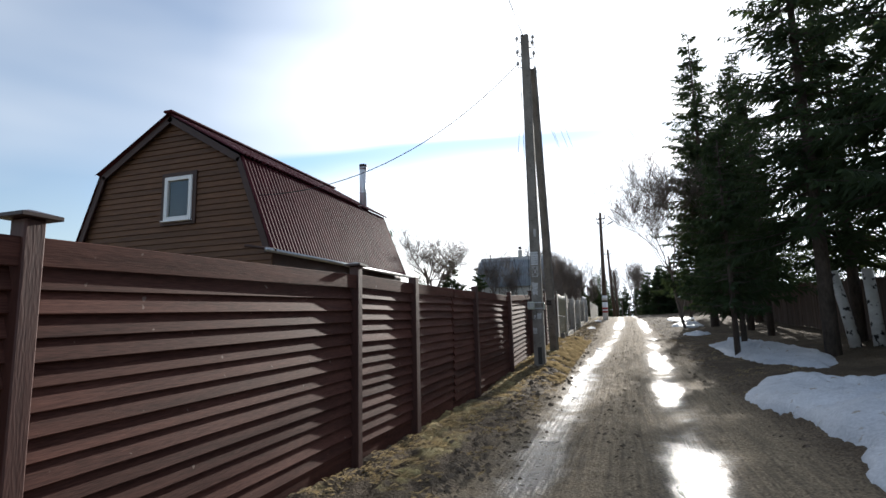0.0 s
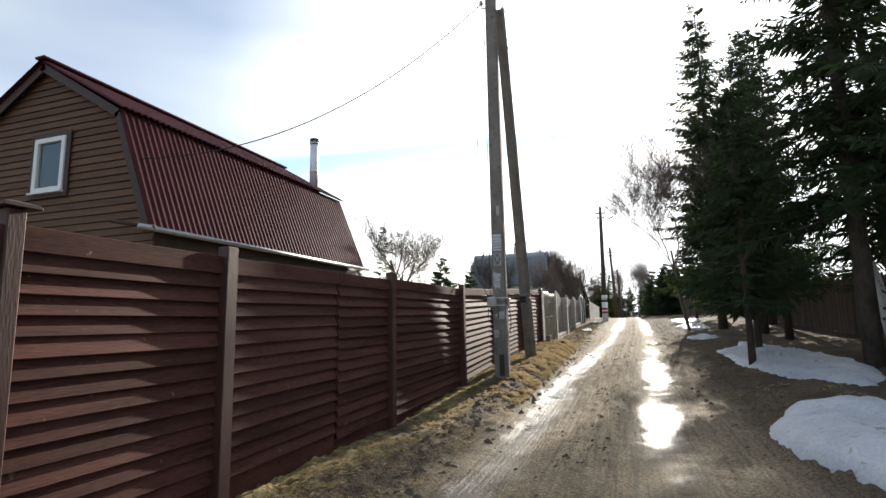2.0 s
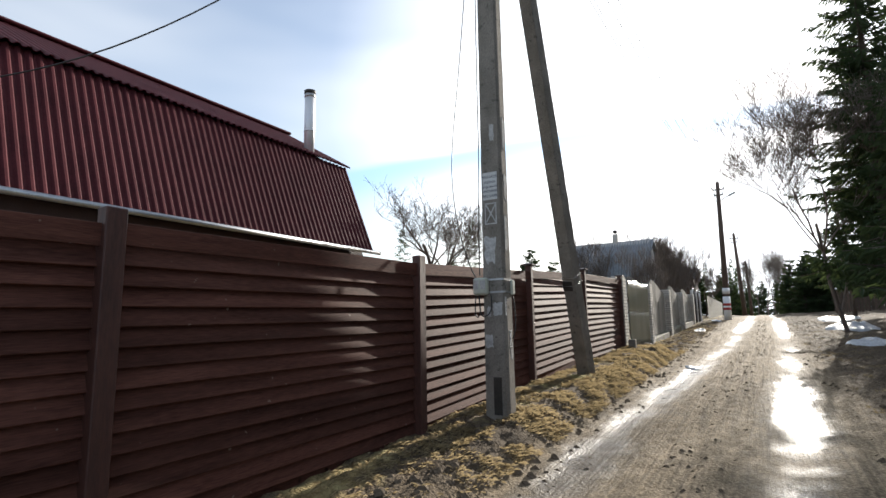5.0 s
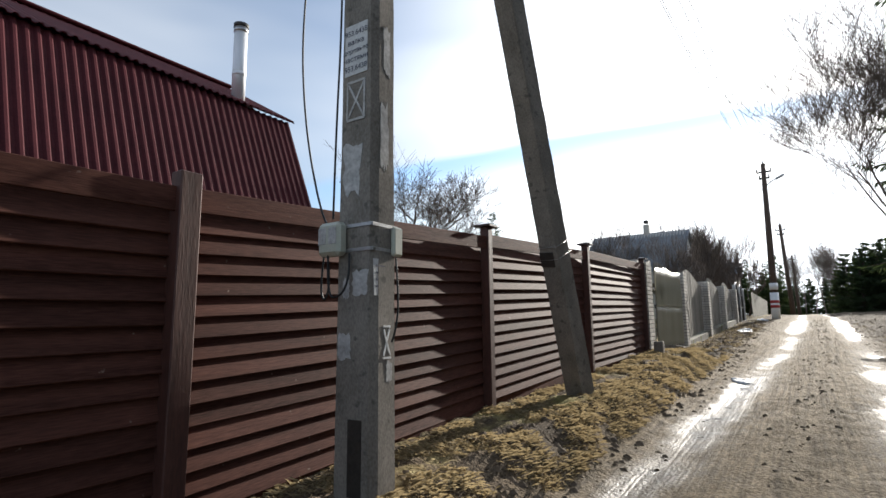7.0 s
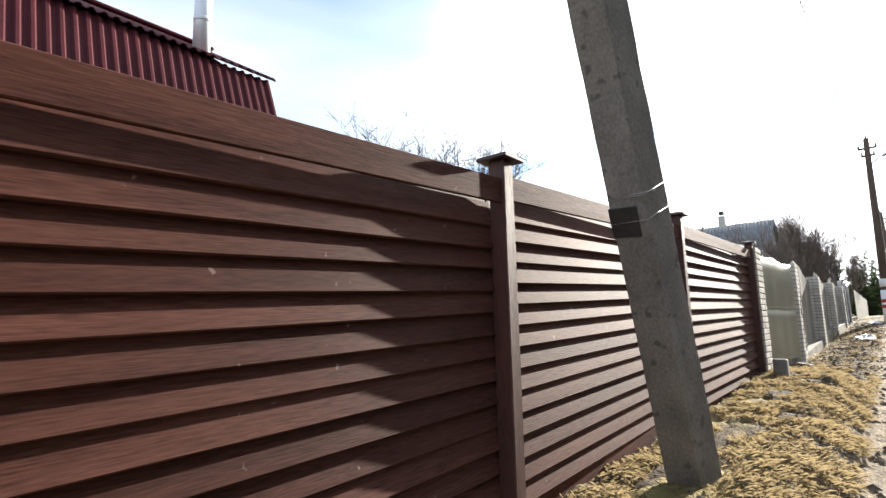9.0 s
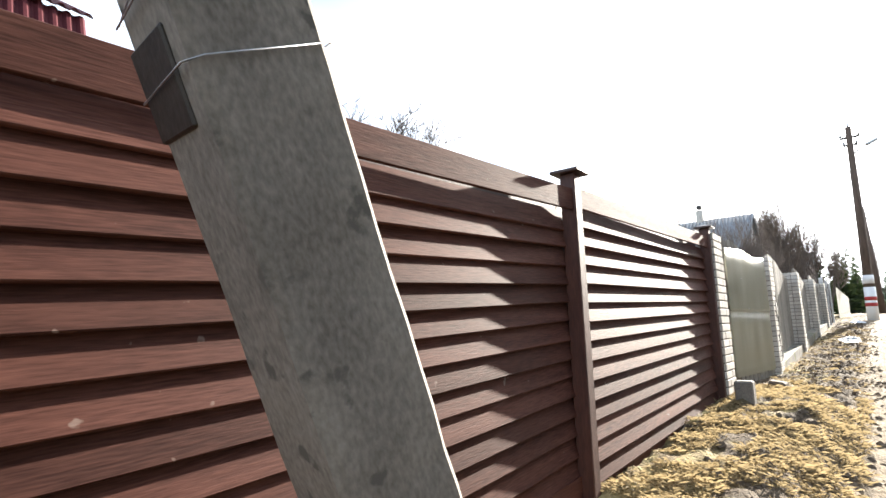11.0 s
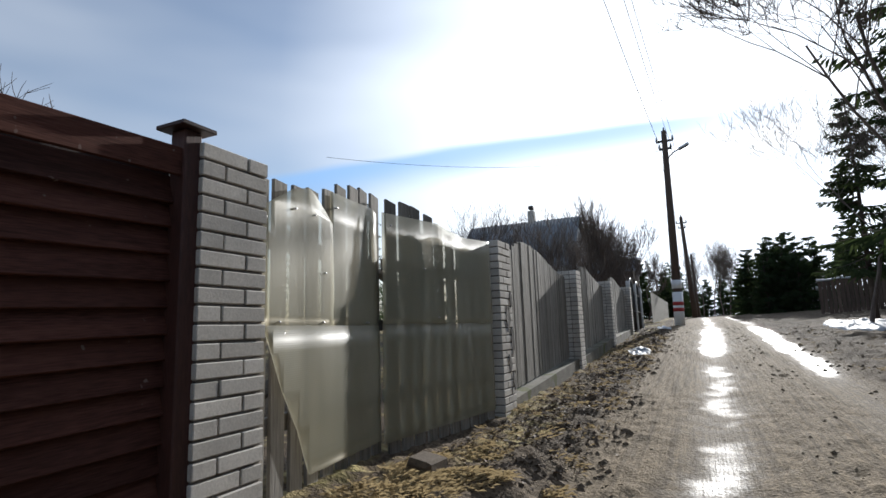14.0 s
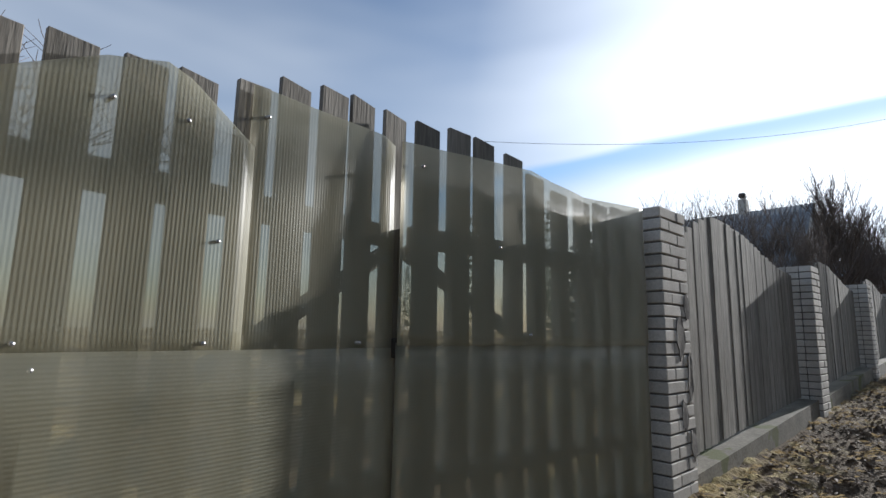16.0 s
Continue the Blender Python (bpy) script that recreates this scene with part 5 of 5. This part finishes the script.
def far_house(x0, x1, y, base, eave, knee, ridge, wall, roof_mat, label, depth=6.0):
    h = thing("house", label, "house")
    c = y + depth / 2
    prof = [(y, eave), (y + 0.8, knee), (c, ridge), (y + depth - 0.8, knee), (y + depth, eave)]
    bm = bmesh.new()
    sec = [(y + 0.2, base)] + [(yy + (0.15 if yy < c else -0.15), zz - 0.05) for yy, zz in prof] + [(y + depth - 0.2, base)]
    a, b = [bm.verts.new((x0 + 0.2, q[0], q[1])) for q in sec], [bm.verts.new((x1 - 0.2, q[0], q[1])) for q in sec]
    for i in range(len(sec)):
        j = (i + 1) % len(sec)
        bm.faces.new((a[i], a[j], b[j], b[i]))
    bm.faces.new(a[::-1])
    bm.faces.new(b)
    bmesh.ops.recalc_face_normals(bm, faces=bm.faces)
    part("wall", bm, wall, h)
    for i, (p, q) in enumerate(zip(prof, prof[1:])):
        up, dn = (q, p) if i < 2 else (p, q)
        e = ((x0, *up), (x1, *up), (x0, *dn), (x1, *dn)) if i >= 2 else ((x1, *up), (x0, *up), (x1, *dn), (x0, *dn))
        part("roof", corrugated(e[0], e[1], e[2], e[3], roof_mat, 34, 0.05), None, h)
    return h


h2 = far_house(-11.6, -5.4, 44.5, 1.2, 4.4, 6.1, 7.15, M_PLASTER, M_SLATE, "grey gambrel house with corrugated fibre-cement roof", 4.2)
ch2 = part("chimney", box((-8.2, 46.4, 6.6), (-7.85, 46.8, 7.75), bevel=0.02), M_BRICK, h2, "small brick chimney")
part("chimney_cowl", box((-8.17, 46.45, 7.82), (-7.88, 46.75, 8.05), bevel=0.05), M_DARK, ch2)
far_house(-6.5, -3.4, 52, 1.4, 4.6, 5.0, 5.6, M_OLDFENCE, M_SLATE, "low brown garden house behind bare bushes", 4.0)
h4 = far_house(-4, 4, -2.4, 0, 2.6, 3.6, 5.2, M_PLASTER, M_SLATE, "pale distant house with steep roof", 4.8)
h4.matrix_basis = pose(7.6, 76, 2.0, 0, 0, 90)


# ---- metal garden gate and far fences ----
def far_gate(y0, y1, z, style):
    g = thing("metal_gate", "dark ornamental metal gate with hooped tops" if style else "pale green board fence in the distance", "gate" if style else "fence", at=(GX - 0.1, y0, z))
    n = int((y1 - y0) / (0.16 if style else 0.25))
    for i in range(n + 1):
        y = (y1 - y0) * i / n
        if style:
            top = 1.45 + 0.35 * abs(math.sin(math.pi * i / n * 2))
            part("bar", tube("bar", [(0, y, 0.1), (0, y, top)], 0.014, M_DARK, 6), None, g)
        else:
            part("board", box((-0.01, y, 0), (0.01, y + 0.23, 1.5)), M_PLINTH, g)
    if style:
        for z1 in (0.15, 0.8, 1.4):
            part("rail", tube("rail", [(0, 0, z1), (0, y1 - y0, z1)], 0.02, M_DARK, 6), None, g)
        for k in range(3):
            y = (y1 - y0) * k / 2
            part("gate_post", box((-0.06, y - 0.06, 0), (0.06, y + 0.06, 1.75), bevel=0.01), M_GALV, g)
        for c in (0.25, 0.75):
            pts = [(0, (y1 - y0) * c + 0.6 * math.cos(a), 1.45 + 0.45 * math.sin(a)) for a in np.linspace(0, math.pi, 12)]
            part("hoop", tube("hoop", pts, 0.025, M_GALV, 6), None, g)


far_gate(36.8, 40.6, 1.12, True)
far_gate(46, 62, 1.5, False)


# ---- dry grass, clods and litter on the banks ----
def dry_grass():
    rng = random.Random(12)
    V, F = [], []
    for i in range(38000):
        y = rng.uniform(0, 36) if rng.random() < 0.55 else rng.uniform(11, 23)
        left = rng.random() < 0.86
        x = rng.uniform(-2.25, -1.2) if left else rng.uniform(1.6, 3.4)
        keep = (0.75 if 10.5 < y < 22.5 else (0.55 if x < -1.75 and y < 11 else 0.14)) if left else 0.3
        if rng.random() > keep or noise.noise((x * 2.4, y * 1.9, 4)) < (-0.12 if left else 0.1):
            continue
        z = ground_z(x, y)
        flow = noise.noise((x * 1.3, y * 1.3, 7)) * 5
        for k in range(5):
            a, ln = flow + rng.gauss(0, 0.9), rng.uniform(0.025, 0.085)
            lift = rng.uniform(0.0, 0.45)
            d = Vector((math.cos(a), math.sin(a), lift)) * ln
            c = Vector((-math.sin(a), math.cos(a), 0)) * rng.uniform(0.001, 0.002)
            p = Vector((x + rng.uniform(-0.05, 0.05), y + rng.uniform(-0.05, 0.05), z - 0.003))
            q = len(V)
            V += [p - c, p + c, p + d * 0.6 + Vector((0, 0, 0.01)), p + d]
            F += [(q, q + 1, q + 2), (q + 1, q + 3, q + 2)]
    tagged(new("dry_grass", mesh_vf("dry_grass", V, F, M_STRAW)), "flattened straw-coloured dead grass on the road banks", "grass", kind="stuff")


def leaf_litter():
    rng = random.Random(17)
    V, F = [], []
    for i in range(5200):
        y, x = rng.uniform(22, 40), rng.gauss(-1.75, 0.3)
        if not -2.15 < x < -1.0:
            continue
        z = ground_z(x, y) + 0.006
        a, r = rng.uniform(0, 6.283), rng.uniform(0.012, 0.034)
        u, w = Vector((math.cos(a), math.sin(a), rng.uniform(-0.5, 0.5))) * r, Vector((-math.sin(a), math.cos(a), rng.uniform(-0.5, 0.5))) * r * 0.6
        p = Vector((x, y, z))
        q = len(V)
        V += [p - u, p - w + Vector((0, 0, 0.006)), p + u, p + w + Vector((0, 0, 0.008))]
        F += [(q, q + 1, q + 2), (q, q + 2, q + 3)]
    tagged(new("leaf_litter", mesh_vf("leaf_litter", V, F, M_LEAF)), "brown fallen leaves scattered on the bank below the fence", "leaves", kind="stuff")


leaf_litter()


def clods():
    rng = random.Random(15)
    V, F = [], []
    for i in range(9000):
        y = rng.uniform(0, 40)
        u = rng.random()
        if u < 0.6:
            x = rng.gauss(-1.35, 0.25)
        elif u < 0.8:
            x = (left_rut(y) + right_rut(y)) / 2 + rng.gauss(0, 0.16)
        else:
            x = rng.uniform(1.3, 2.6)
        if x < -2.2 or noise.noise((x * 1.5, y * 0.8, 8)) < -0.15:
            continue
        z = ground_z(x, y)
        r = 0.006 + 0.04 * rng.random() ** 2.5 * (0.6 if -1 < x < 1.2 else 1)
        q = len(V)
        for d in ((1, 0, 0), (0.3, 1, 0.1), (-1, 0.2, 0), (0, -1, 0), (0.1, 0.1, 0.8), (0.4, 0.6, 0.55), (-0.5, -0.4, 0.6)):
            V.append((x + r * d[0] * rng.uniform(0.7, 1.4), y + r * d[1] * rng.uniform(0.7, 1.4), z - 0.006 + r * d[2] * rng.uniform(0.7, 1.3)))
        F += [(q, q + 1, q + 5), (q + 1, q + 2, q + 4), (q + 1, q + 4, q + 5), (q, q + 5, q + 4), (q + 2, q + 3, q + 6), (q + 2, q + 6, q + 4), (q + 3, q, q + 6), (q, q + 4, q + 6)]
    tagged(new("mud_clods", mesh_vf("mud_clods", V, F, M_CLOD)), "loose clods of dark mud along the road edge", "mud", kind="stuff")


dry_grass()
clods()


# ---- woods closing the view ----
def far_woods():
    tr, cr = spruce_meshes(9, 9.0, 2.0, 0.3, 0.35)
    rng = random.Random(33)
    src = np.array([tuple(v.co) for v in cr.vertices])
    faces = np.array([tuple(p.vertices) for p in cr.polygons])
    V, F, base = [], [], 0
    spots = [(rng.uniform(-75, 75), rng.uniform(125, 150)) for _ in range(75)]
    spots += [(rng.uniform(-14, 14), rng.uniform(116, 130)) for _ in range(26)]
    spots += [(rng.uniform(-60, -14), rng.uniform(50, 120)) for _ in range(22)] + [(rng.uniform(12, 50), rng.uniform(10, 120)) for _ in range(26)]
    for x, y in spots:
        sc = rng.uniform(0.6, 1.25)
        a = rng.uniform(0, 6.283)
        m = np.array([[math.cos(a), -math.sin(a), 0], [math.sin(a), math.cos(a), 0], [0, 0, 1]])
        V.append(src @ m.T * sc + (x, y, road_z(y) + 0.2))
        F.append(faces + base)
        base += len(src)
    me = mesh_vf("far_woods", np.concatenate(V).tolist(), np.concatenate(F).tolist(), M_NEEDLE)
    tagged(new("far_woods", me), "dark distant spruce woods closing the view", "woods", kind="stuff")


far_woods()


# ---- snow-topped fence across the far right ----
def far_fence():
    f = thing("plank_fence", "dark far plank fence with snow along its top", "fence", at=(0, 47, 0))
    rng = random.Random(6)
    me = mesh_of("plank", box((-0.07, -0.012, 0), (0.07, 0.012, 1.45), bevel=0.003), M_OLDFENCE)
    for k in range(46):
        x = 4.6 + 0.16 * k
        b = part("plank", me, None, f)
        b.location = (x, 0.02 * math.sin(k), ground_z(x, 47) + rng.uniform(-0.06, 0.04))
    V, F = [], []
    tube_into(V, F, [(4.5 + 0.4 * k, 0, ground_z(4.5 + 0.4 * k, 47) + 1.47 + rng.uniform(-0.01, 0.03)) for k in range(19)], [rng.uniform(0.03, 0.06) for k in range(19)], 8)
    part("snow_cap", mesh_vf("snow_cap", V, F, M_SNOW, True), None, f, "strip of snow")
    for z in (0.4, 1.2):
        part("rail", box((4.5, 0.03, z + 1.9), (11.9, 0.07, z + 1.98)), M_OLDFENCE, f)


far_fence()
